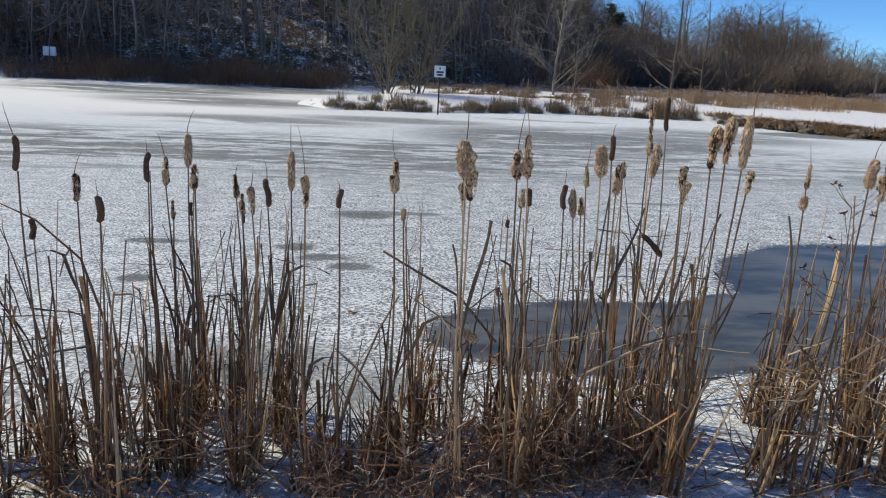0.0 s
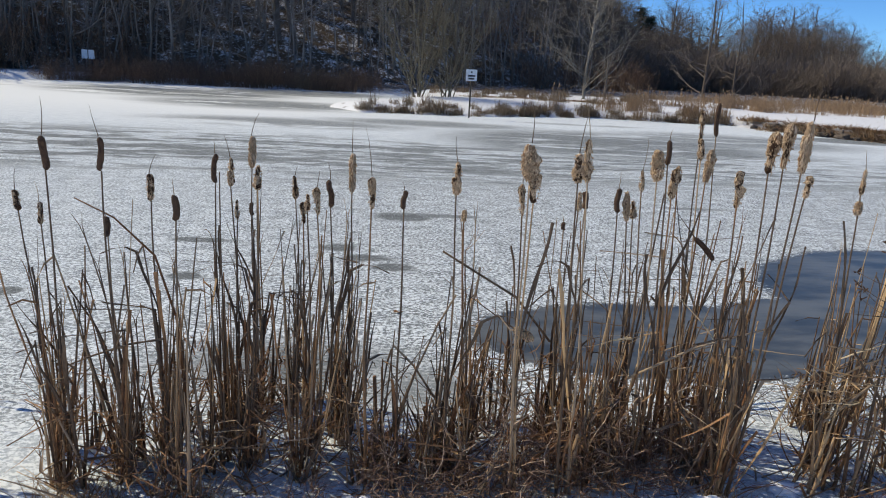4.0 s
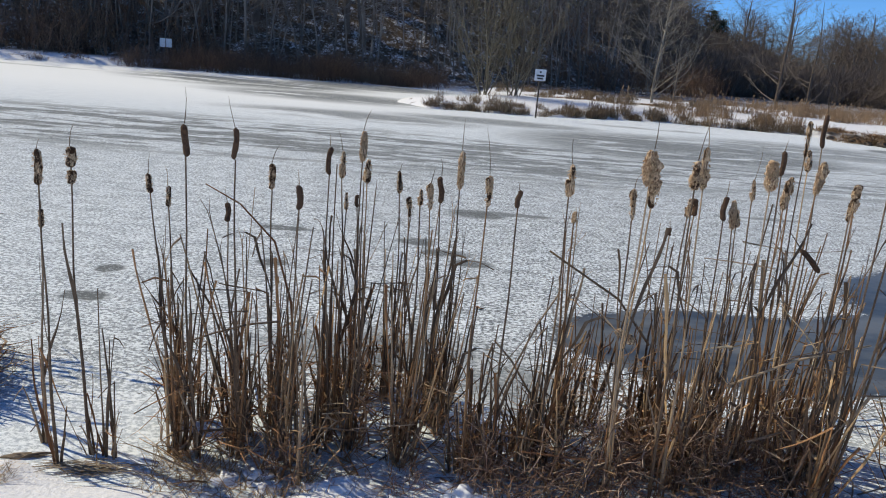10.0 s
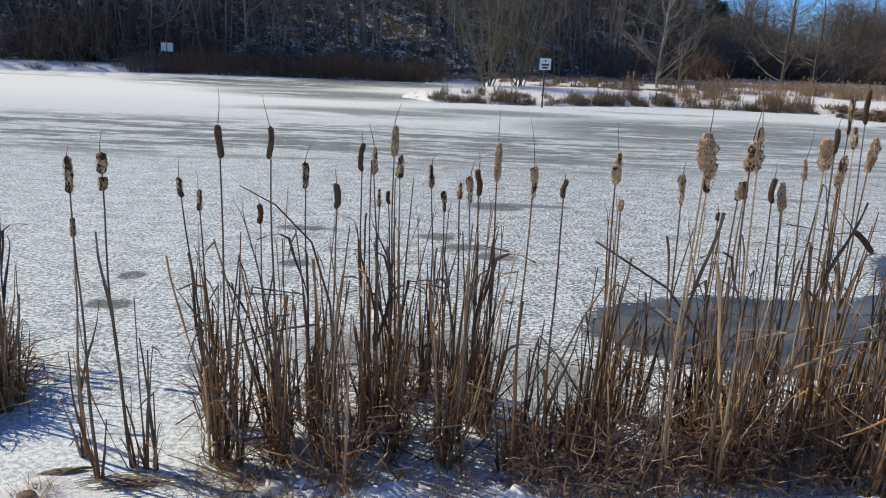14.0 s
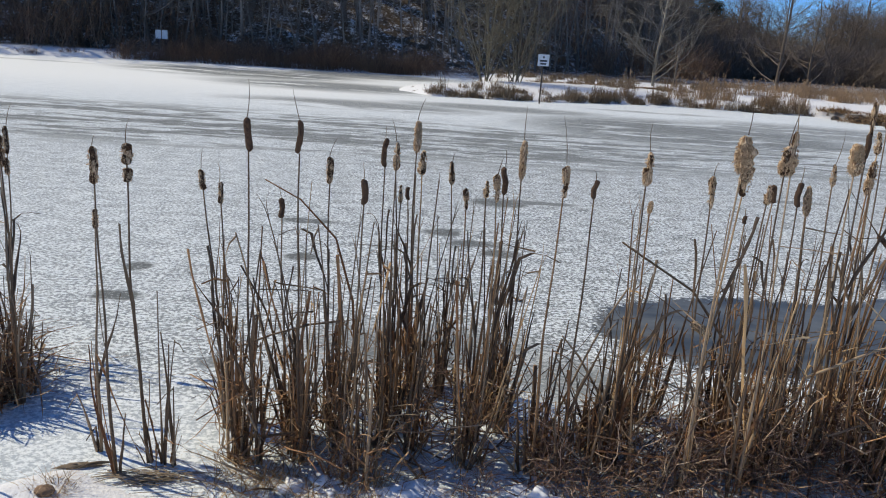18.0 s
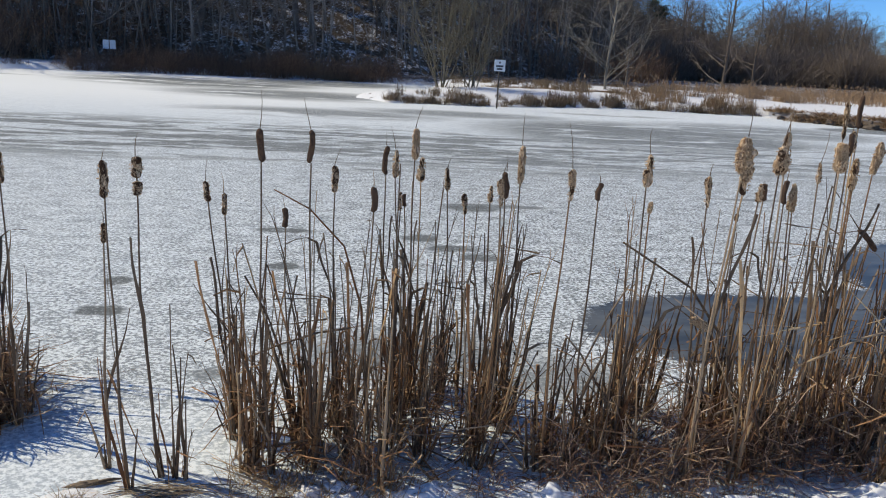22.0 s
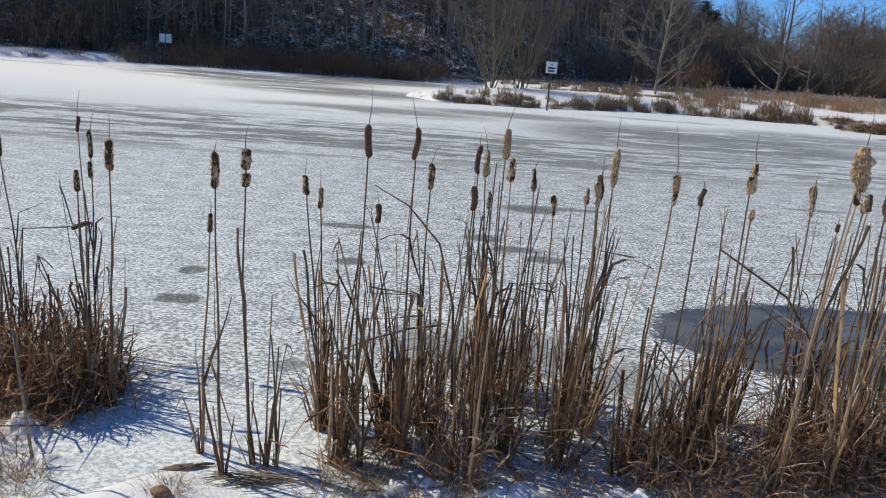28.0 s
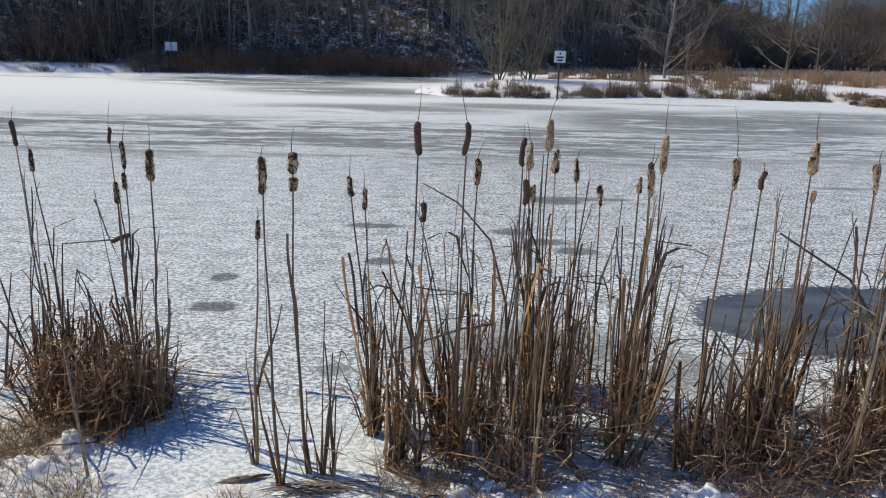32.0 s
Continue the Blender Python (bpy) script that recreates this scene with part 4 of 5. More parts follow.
def cattail(hx, hy, hz, kind, long, wide, bx, by, spike=0.10, second=None, leaves=3):
    """One cattail: the middle of its head at (hx, hy, hz), its foot on the ground at (bx, by)."""
    words = {"brown": "slim dark brown cattail head on a dry stalk", "torn": "half-burst brown and tan cattail head on a dry stalk",
             "fluffy": "burst fluffy tan cattail head on a dry stalk",
             "worn": "ragged brown cattail head on a dry stalk"}[kind]
    z = max(ground_height(bx, by), 0.0) - 0.02
    ob = thing("cattail", bx, by, z, words + (", two heads" if second else ""), "cattail", "cattails at the pond edge")
    foot, mid = Vector((0, 0, 0)), Vector((hx - bx, hy - by, hz - z))
    way = mid.normalized()
    s, low = Shape(), mid - way * long * 0.5
    bow, kink = Vector((uni(-0.03, 0.03), uni(-0.02, 0.02), 0)), uni(0, 6)
    steps = [i / 9 for i in range(10)]
    pts = [foot.lerp(low, u) + bow * math.sin(math.pi * u) + Vector((0.007 * math.sin(u * 9 + kink), 0.005 * math.cos(u * 8 + kink), 0)) * math.sin(math.pi * u) for u in steps]
    collar = uni(0.3, 0.55)
    s.tube(pts, [(0.0088 - 0.0044 * u) * (1.12 if u < collar else 0.88) for u in steps], 7)
    put("stem", s.mesh("stem", GREY_STALK if kind in ("brown", "worn") else rnd.choice((STALK, GREY_STALK, GREY_STALK))), ob)

    def head(p, k, l, w):
        if k == "brown":
            put("head", rnd.choice(BROWN), ob, aim(p, way, l, w, uni(0, 6)), "dark brown velvety head")
            return
        body, loose = rnd.choice({"torn": TORN, "worn": WORN, "fluffy": FLUFFY}[k])
        m = aim(p, way + Vector((uni(-0.06, 0.06), uni(-0.06, 0.06), 0)), l, w * 0.60, uni(0, 6))
        h = put("head", body, ob, m, {"torn": "torn brown head", "worn": "ragged brown head", "fluffy": "burst tan head"}[k])
        put("fluff", loose, h, None, "loose pale seed fluff")

    head(low, kind, long * 0.95, wide * (0.88 if kind in ("fluffy", "torn") else 1.0))
    if second:
        drop, k2, l2, w2 = second
        head(mid - way * drop, k2, l2, w2)
    if spike:
        put("spike", SPIKE, ob, aim(mid + way * long * 0.47, way + Vector((uni(-0.25, 0.25), uni(-0.2, 0.2), 0)), spike * 1.15, 0.16, uni(0, 6)))
    # short sheath leaves at the foot, and thin dark ones that run up the stem
    for _ in range(leaves):
        mesh = rnd.choice(UPRIGHT + SNAPPED + DARK_LEAVES if leaves > 2 else UPRIGHT + SNAPPED[:2])
        put("leaf", mesh, ob, lay((uni(-0.02, 0.02), uni(-0.02, 0.02), 0), way + Vector((uni(-0.1, 0.1), uni(-0.1, 0.1), 0)), hz * uni(0.25, 0.5), uni(0, 6)))
    for _ in range(3 if leaves > 2 else 1):
        tip = way + Vector((rnd.gauss(0, 0.12), rnd.gauss(0, 0.1), 0))
        put("leaf", rnd.choice(DARK_LEAVES if leaves > 2 else [DARK_LEAVES[k] for k in (0, 2, 7)]), ob, lay(pts[rnd.choice((2, 3, 4, 5))], tip, uni(0.4, 0.75), uni(0, 6)), "thin dark dry leaf")
    return ob


def build_cattails():
    c = cattail
    # beside the mound
    c(-3.54, 5.40, 1.58, "brown", 0.19, 0.034, -3.3, 5.1)
    c(-3.45, 5.40, 1.40, "worn", 0.17, 0.040, -3.15, 5)
    c(-2.93, 5.46, 1.57, "brown", 0.12, 0.026, -2.75, 5.1, 0.16)
    c(-2.79, 5.32, 1.46, "worn", 0.20, 0.040, -2.7, 5, 0.14, (0.24, "worn", 0.12, 0.04))
    c(-2.21, 4.19, 1.59, "worn", 0.19, 0.052, -2.34, 4.38, 0.12)
    c(-2.47, 4.37, 1.40, "worn", 0.13, 0.040, -2.42, 4.3, 0.0)
    # the two that stand free
    c(-1.535, 3.74, 1.63, "worn", 0.19, 0.046, -1.49, 3.68, 0.04, None, 2)
    c(-1.59, 3.85, 1.34, "worn", 0.11, 0.032, -1.66, 3.90, 0.06, None, 1)
    c(-1.405, 3.81, 1.68, "worn", 0.11, 0.056, -1.37, 3.81, 0.10, (0.14, "worn", 0.07, 0.05), 2)
    # the main stand
    c(-1.17, 4.23, 1.49, "worn", 0.12, 0.042, -1.04, 4.2)
    c(-1.10, 4.33, 1.40, "worn", 0.13, 0.036, -1.02, 4.25)
    c(-0.81, 3.74, 1.82, "brown", 0.17, 0.036, -0.79, 3.84, 0.15)
    c(-0.58, 3.80, 1.815, "brown", 0.17, 0.030, -0.56, 3.9, 0.13)
    c(-0.77, 4.39, 1.32, "brown", 0.12, 0.036, -0.75, 4.49, 0.08)
    c(-0.485, 4.25, 1.58, "worn", 0.16, 0.042, -0.46, 4.35)
    c(-0.27, 3.90, 1.545, "brown", 0.14, 0.036, -0.25, 4, 0.07)
    c(-0.20, 4.55, 1.65, "brown", 0.18, 0.036, -0.18, 4.5, 0.07)
    c(-0.14, 4.70, 1.61, "torn", 0.18, 0.050, -0.12, 4.65, 0.12)
    c(-0.10, 4.69, 1.38, "torn", 0.12, 0.036, -0.08, 4.64, 0.0)
    c(-0.06, 5.0, 1.32, "brown", 0.09, 0.028, -0.04, 4.95, 0.0)
    c(-0.02, 4.75, 1.73, "fluffy", 0.20, 0.055, 0, 4.7, 0.12)
    c(0.02, 4.7, 1.58, "torn", 0.16, 0.058, 0.04, 4.65, 0.0)
    c(0.22, 5.0, 1.475, "torn", 0.16, 0.048, 0.24, 4.95, 0.06)
    c(0.30, 4.66, 1.38, "torn", 0.14, 0.042, 0.32, 4.61, 0.0)
    c(0.365, 4.12, 1.55, "torn", 0.10, 0.038, 0.39, 4.22, 0.0)
    c(0.42, 4.10, 1.565, "torn", 0.16, 0.044, 0.44, 4.2, 0.09)
    c(0.48, 4.3, 1.57, "brown", 0.17, 0.034, 0.5, 4.4, 0.10)
    c(0.595, 4.47, 1.67, "fluffy", 0.24, 0.048, 0.61, 4.42, 0.16)
    c(0.705, 3.75, 1.685, "torn", 0.17, 0.044, 0.72, 3.85, 0.20, None, 1)
    c(0.868, 3.80, 1.645, "brown", 0.10, 0.028, 0.89, 3.9, 0.04, None, 2)
    c(1.135, 3.86, 1.755, "torn", 0.18, 0.058, 1.16, 3.96, 0.12, None, 3)
    c(1.19, 3.91, 1.55, "fluffy", 0.07, 0.032, 1.21, 4.01, 0.0)
    # the dense stand
    c(1.488, 3.89, 1.65, "torn", 0.18, 0.040, 1.59, 3.99, 0.06)
    c(1.41, 3.42, 1.91, "fluffy", 0.18, 0.085, 1.51, 3.72, 0.14)
    c(1.44, 3.44, 1.79, "torn", 0.15, 0.060, 1.54, 3.72, 0.0)
    c(1.78, 4.10, 1.47, "brown", 0.05, 0.024, 1.88, 4.2, 0.05)
    c(1.68, 3.58, 1.87, "torn", 0.15, 0.070, 1.78, 3.72, 0.16)
    c(1.75, 3.66, 1.90, "torn", 0.22, 0.060, 1.85, 3.76, 0.16)
    c(1.81, 3.96, 1.64, "torn", 0.11, 0.044, 1.91, 4.06, 0.0)
    c(1.86, 4.0, 1.64, "brown", 0.10, 0.034, 1.96, 4.1, 0.0)
    c(2.13, 4.25, 1.60, "brown", 0.15, 0.034, 2.23, 4.35, 0.08)
    c(2.19, 4.25, 1.57, "fluffy", 0.18, 0.048, 2.29, 4.35, 0.0)
    c(2.32, 4.5, 1.50, "torn", 0.12, 0.048, 2.42, 4.45, 0.0)
    c(2.17, 4.02, 1.755, "torn", 0.12, 0.038, 2.27, 4.12, 0.16)
    c(2.20, 3.90, 1.86, "fluffy", 0.17, 0.080, 2.3, 4, 0.0)
    c(2.27, 3.95, 1.92, "brown", 0.14, 0.030, 2.37, 4.05, 0.05)
    c(2.30, 3.92, 1.76, "torn", 0.17, 0.055, 2.4, 4.02, 0.0)
    c(2.36, 4.0, 1.80, "torn", 0.10, 0.048, 2.46, 4.1, 0.0)
    c(2.62, 4.21, 1.83, "fluffy", 0.20, 0.055, 2.67, 4.31, 0.0)
    c(2.80, 4.70, 1.87, "torn", 0.14, 0.055, 2.85, 4.65, 0.0)
    c(2.92, 5.0, 1.98, "torn", 0.26, 0.045, 2.97, 4.95, 0.0)
    c(3.05, 5.05, 2.04, "brown", 0.24, 0.034, 3.1, 5, 0.14)
    c(2.72, 4.0, 1.69, "torn", 0.14, 0.055, 2.77, 4.1, 0.0)
    c(2.62, 3.56, 1.99, "torn", 0.22, 0.070, 2.67, 3.72, 0.0)
    c(2.66, 3.50, 2.03, "torn", 0.24, 0.060, 2.71, 3.72, 0.0)
    c(2.66, 3.34, 2.04, "fluffy", 0.25, 0.056, 2.73, 3.72, 0.14)
    c(2.73, 3.40, 1.85, "torn", 0.12, 0.048, 2.78, 3.72, 0.0)
    c(2.58, 3.75, 1.80, "torn", 0.14, 0.050, 2.68, 3.85, 0.0)
    c(3.38, 3.92, 1.81, "torn", 0.15, 0.036, 3.43, 4.02, 0.10, (0.19, "fluffy", 0.08, 0.045))
    c(3.50, 3.60, 1.88, "fluffy", 0.16, 0.060, 3.55, 3.72, 0.08)
    c(3.62, 3.66, 1.80, "torn", 0.15, 0.055, 3.67, 3.76, 0.08)
    c(3.95, 3.9, 1.95, "torn", 0.2, 0.055, 4, 4, 0.10)


build_cattails()


# ---- reed clumps: broken stalks and dry leaves ----
def reed_clump(x, y, radius, height, stalks, leaves, label, messy=0.3, frayed=1, gold=0.0, tilt=0.05, dark=0.7):
    """A bundle of reeds: a sheath of short leaves, uneven stalks rising out of it, leaves that have snapped and hang, some stalks leaning across."""
    z = max(ground_height(x, y), 0.0) - 0.02
    ob = thing("reed_clump", x, y, z, label, "reeds", "reed clumps")
    lean = Vector((rnd.gauss(0.015, 0.05), rnd.gauss(-0.01, 0.05), 1))
    for n in range(stalks + leaves):
        a, q = uni(0, 6.28), radius * math.sqrt(rnd.random())
        px, py = math.cos(a) * q, math.sin(a) * q
        p = Vector((px, py, max(ground_height(x + px, y + py), 0.0) - z - 0.02))
        way = lean + Vector((rnd.gauss(px * 0.6, tilt), rnd.gauss(py * 0.6, tilt), 0))
        if n < stalks:
            kinds = DARK_STALKS if rnd.random() < dark else TAN_STALKS
            if n == stalks - 1 and stalks > 3 and rnd.random() < 0.65:
                way = Vector((rnd.choice((-1, 1) if x > -0.7 else (1,)) * uni(0.25, 0.9), rnd.gauss(0, 0.3), 1))
                put("stalk", rnd.choice(kinds), ob, aim(p, way, uni(0.35, 0.75), uni(0.6, 1.0), uni(0, 6)))
                continue
            tall = uni(1.05, 1.38) if n == 0 else uni(0.75, 1.2) if n % 2 == 0 else uni(0.4, 0.85)
            put("stalk", rnd.choice(kinds), ob, aim(p, way, height * tall, uni(0.7, 1.2), uni(0, 6)))
        elif rnd.random() < messy:
            kinds = GOLD_SNAPPED if rnd.random() < gold else SNAPPED + CRUMPLED + ARCHED[:2]
            way = Vector((rnd.gauss(0, 0.8), rnd.gauss(0, 0.6), uni(-0.6, 1.2)))
            put("leaf", rnd.choice(kinds), ob, lay(p + lean * uni(0.05, 0.5) * height, way, uni(0.12, 0.34), uni(0, 6)))
        else:
            pick = rnd.random()
            kinds = GOLD_UPRIGHT + GOLD_SNAPPED[:2] if pick < gold else DARK_LEAVES if pick > 0.62 else UPRIGHT + SNAPPED[:4]
            if rnd.random() < 0.1:
                put("leaf", rnd.choice(UPRIGHT + [DARK_LEAVES[k] for k in (0, 2, 5, 7)]), ob, lay(p, way, height * uni(0.75, 1.1), uni(0, 6)))
            else:
                put("leaf", rnd.choice(kinds), ob, lay(p, way, height * uni(0.22, 0.55), uni(0, 6)))
    for _ in range(frayed):
        o = put("frayed_leaf", rnd.choice(SHREDS), ob, aim((rnd.gauss(0, 0.03), rnd.gauss(0, 0.03), 0.0), lean, height * uni(0.38, 0.62), uni(0.8, 1.3), uni(0, 6)))
        o["kind"] = "stuff"
    return ob


def stand_of(places, label, height, gold=0.1, messy=0.3, dark=0.7):
    """Reed bundles, three to each place."""
    for n, (x, y) in enumerate(places):
        for k in range(2 if y < 3.95 else 3):
            reed_clump(x + rnd.gauss(0, 0.06), y + rnd.gauss(0.03, 0.11), uni(0.03, 0.065), height * uni(0.72, 1.15), rnd.randint(4, 6), rnd.randint(7, 10), label, messy, 1 if k < 2 else 0, gold, 0.05, dark)


def tangle(x, y, radius, height, count, label):
    """Fallen stalks and leaves that lie criss-cross at the foot of the stand."""
    z = max(ground_height(x, y), 0.0) - 0.01
    ob = thing("reed_tangle", x, y, z, label, "reeds", "fallen reeds")
    for n in range(count):
        a, q = uni(0, 6.28), radius * math.sqrt(rnd.random())
        way = Vector((rnd.gauss(0, 0.9), rnd.gauss(0, 0.5), uni(-0.1, 0.9)))
        px, py = math.cos(a) * q, math.sin(a) * q
        p = Vector((px, py, max(ground_height(x + px, y + py), 0.0) - z + (uni(0.02, height) if way.z < 0.4 else 0.0)))
        if n % 3 == 0:
            put("stalk", rnd.choice(DARK_STALKS + TAN_STALKS[:2]), ob, aim(p, way, uni(0.25, 0.6), uni(0.45, 0.8), uni(0, 6)))
        else:
            put("leaf", rnd.choice(SNAPPED + CRUMPLED + DARK_LEAVES[:3] + GOLD_SNAPPED[:2]), ob, lay(p, way, uni(0.18, 0.45), uni(0, 6)))


def mound_clump(x, y, radius, height, leaves, label, side=0.0):
    """A part of the mound: blades that stand close together, broken ones matted over them, and drooping ones at the rim."""
    z = max(ground_height(x, y), 0.0) - 0.02
    ob = thing("reed_mound", x, y, z, label, "reeds", "reed mound")
    for n in range(leaves):
        a, q = uni(0, 6.28), radius * math.sqrt(rnd.random())
        p = Vector((math.cos(a) * q, math.sin(a) * q, 0.0))
        if n % 5 < 2:
            way = Vector((rnd.gauss(side * 0.12, 0.08), rnd.gauss(-0.05, 0.08), 1))
            put("leaf", rnd.choice(UPRIGHT + SNAPPED + DARK_LEAVES[:6]), ob, lay(p, way, height * uni(0.6, 1.05), uni(0, 6)))
        elif n % 5 == 2:
            way = Vector((rnd.gauss(-0.3, 0.9), rnd.gauss(-0.2, 0.8), uni(-1.0, 0.15)))
            put("leaf", rnd.choice(SNAPPED + CRUMPLED + DARK_LEAVES[2:4]), ob, lay(p + Vector((0, 0, height * uni(0.35, 0.95))), way, uni(0.15, 0.34), uni(0, 6)))
        elif n % 5 == 3 and n % 2:
            way = Vector((math.cos(a) * 0.12 + side * 0.6, math.sin(a) * 0.12, 1.0))
            put("leaf", rnd.choice(ARCHED[:1] + DARK_LEAVES[:6]), ob, lay(p, way, height * uni(0.7, 1.0), uni(0, 6)))
        else:
            way = Vector((math.cos(a) * 0.4 + side * 0.5 + rnd.gauss(0, 0.25), math.sin(a) * 0.4 - 0.2, uni(-1.2, -0.5)))
            put("leaf", rnd.choice(UPRIGHT + CRUMPLED[:3] + DARK_LEAVES[:2]), ob, lay(p + Vector((0, 0, height * uni(0.55, 0.95))), way, height * uni(0.4, 0.7), uni(0, 6)))
    for n in range(3):
        a, q = uni(0, 6.28), radius * uni(0.1, 0.9)
        o = put("frayed_leaf", rnd.choice(SHREDS), ob, aim((math.cos(a) * q, math.sin(a) * q, 0), (rnd.gauss(0, 0.2), rnd.gauss(0, 0.2), 1), height * uni(0.6, 0.95), uni(1.2, 1.9), uni(0, 6)))
        o["kind"] = "stuff"


def build_clumps():
    tan, grey = "tight bundle of broken tan reed stalks and dry leaves", "tight bundle of weathered brown reed stalks and leaves"
    stand_of(((-1.0, 4.12), (-0.88, 3.86), (-0.67, 4.0), (-0.52, 3.86), (-0.44, 4.26), (-0.3, 4.0), (-0.12, 3.9), (-0.1, 4.35), (0.0, 4.7), (0.16, 4.75), (-0.02, 4.1), (0.38, 3.98), (0.52, 4.22), (0.6, 4.5)), grey, 1.12, 0.1, 0.42, 0.72)
    stand_of(((0.84, 4.0), (1.05, 4.12), (1.22, 3.98)), grey, 0.55, 0.1, 0.5, 0.8)
    for x, y, h in ((0.76, 3.98, 0.8), (0.84, 4.05, 0.6), (1.10, 4.02, 1.0), (1.16, 4.1, 0.7), (1.22, 3.95, 0.6), (0.68, 3.9, 0.5)):
        reed_clump(x, y, 0.04, h, 4, 9, grey, 0.3, 1, 0.05)
    stand_of(((1.42, 4.2), (1.55, 4.45), (1.85, 4.4), (1.95, 4.2), (1.99, 4.0), (2.15, 3.92), (2.2, 4.4), (2.44, 4.25), (2.72, 4.4), (2.75, 4.05), (2.95, 4.5), (3.02, 4.2)), tan, 1.15, 0.4, 0.5, 0.5)
    stand_of(((3.42, 3.8), (3.48, 3.95), (3.75, 4.5), (3.95, 3.8), (4.14, 3.98), (4.1, 4.7), (4.45, 4.3), (4.6, 4.6), (4.5, 3.9)), tan, 1.15, 0.6, 0.5, 0.3)
    cross = "tangle of fallen reed stalks and leaves over snow"
    for x, y in ((-0.72, 3.78), (-0.35, 3.74), (0.05, 3.8), (0.2, 4.0), (0.6, 3.86), (0.72, 4.15), (0.95, 3.9), (1.2, 3.84), (1.3, 4.1), (1.55, 3.86),
                 (2.1, 3.9), (2.65, 3.92), (3.0, 3.95), (3.4, 3.66), (3.8, 3.7), (4.2, 3.75)):
        tangle(x, y, 0.18, 0.4, 13, cross)
    for x, y, z, count in ((3.32, 3.78, 0.62, 16), (3.5, 3.74, 0.7, 14), (3.8, 3.74, 0.6, 14), (2.62, 3.9, 0.72, 10), (4.1, 3.8, 0.7, 12), (2.2, 4.0, 0.75, 8)):
        low = max(ground_height(x, y), 0.0) - 0.02
        ob = thing("reed_clump", x, y, low, "broken golden reed blades splayed over snapped stalks", "reeds", "reed clumps")
        for n in range(count):
            way = Vector((rnd.gauss(0, 1.0), rnd.gauss(-0.1, 0.5), uni(-0.5, 0.9)))
            put("leaf", rnd.choice(GOLD_SNAPPED + GOLD_UPRIGHT * 2), ob, lay((rnd.gauss(0, 0.04), rnd.gauss(0, 0.04), z - low + rnd.gauss(0, 0.1)), way, uni(0.22, 0.45), uni(0, 6)))
        for n in range(5):
            put("stalk", rnd.choice(TAN_STALKS), ob, aim((rnd.gauss(0, 0.04), rnd.gauss(0, 0.04), 0), (rnd.gauss(0, 0.08), rnd.gauss(0, 0.08), 1), z * uni(0.9, 1.3), uni(1.0, 1.5), uni(0, 6)))
    mound = "matted mound of drooping brown reed leaves"
    for x, y, r, h, side in ((-2.48, 4.42, 0.10, 0.54, 0.18), (-2.6, 4.3, 0.12, 0.56, 0.1), (-2.78, 4.38, 0.16, 0.6, 0.0), (-2.98, 4.42, 0.16, 0.55, -0.1), (-2.58, 4.7, 0.14, 0.6, 0.14),
                             (-2.82, 4.75, 0.18, 0.66, 0.0), (-3.05, 4.7, 0.16, 0.6, -0.2)):
        mound_clump(x, y, r, h, 60, mound, side)
    for x, y, h in ((-3.12, 4.95, 1.0), (-3.35, 5.0, 1.0), (-2.74, 5.0, 0.9), (-3.2, 4.7, 0.85), (-3.5, 4.75, 0.8)):
        reed_clump(x, y, 0.07, h, 5, 4, "dark upright reed stalks rising from a matted mound", 0.3, 0, 0.0, 0.16, 0.9)
    for x, y, h in ((-2.40, 4.42, 0.58), (-2.48, 4.30, 0.6), (-2.56, 4.26, 0.62), (-2.66, 4.24, 0.6), (-2.36, 4.55, 0.66), (-2.78, 4.22, 0.62), (-2.52, 4.5, 0.66), (-2.62, 4.4, 0.68)):
        reed_clump(x, y, 0.05, h, 2, 14, "brown upright leaves at the edge of a mound", 0.2, 1, 0.0, 0.05, 0.8)
    small = "few thin stalks and drooping leaves at a cattail foot"
    for x, y, h, n in ((-1.5, 3.69, 0.34, 1), (-1.66, 3.91, 0.42, 2), (-1.37, 3.82, 0.45, 2), (-1.28, 3.81, 0.95, 3), (-1.24, 3.80, 0.6, 3)):
        reed_clump(x, y, 0.025, h, n, 6, small, 0.15, 0, 0.0, 0.06, 0.9)


build_clumps()


# ---- brush, dead grass, stones and litter on the near bank ----
def thicket_mesh(seed, stems, height, radius, thick):
    """A low mat of thin curling twigs, tangled in all directions."""
    r, s = random.Random(seed), Shape()
    for _ in range(stems):
        a, q = r.uniform(0, 6.28), radius * math.sqrt(r.random())
        p = Vector((math.cos(a) * q, math.sin(a) * q, -0.02 if r.random() < 0.6 else r.uniform(0, height * 0.6)))
        d = Vector((r.gauss(0, 0.7), r.gauss(0, 0.7), r.uniform(0.25, 1.2)))
        arm = limb(s, p, d, height * r.uniform(0.5, 1.15), thick * r.uniform(0.7, 1.3), thick * 0.4, 5, 3, 0.24, -0.02, r)
        for _ in range(4):
            e = Vector((r.gauss(0, 1), r.gauss(0, 1), r.gauss(0.1, 0.6)))
            limb(s, arm[r.randint(1, 5)], e, height * r.uniform(0.15, 0.5), thick * 0.65, thick * 0.25, 3, 3, 0.28, -0.05, r)
    for v in s.v:
        v.z = max(v.z, -0.02)
    return s.mesh("twigs", TWIG)


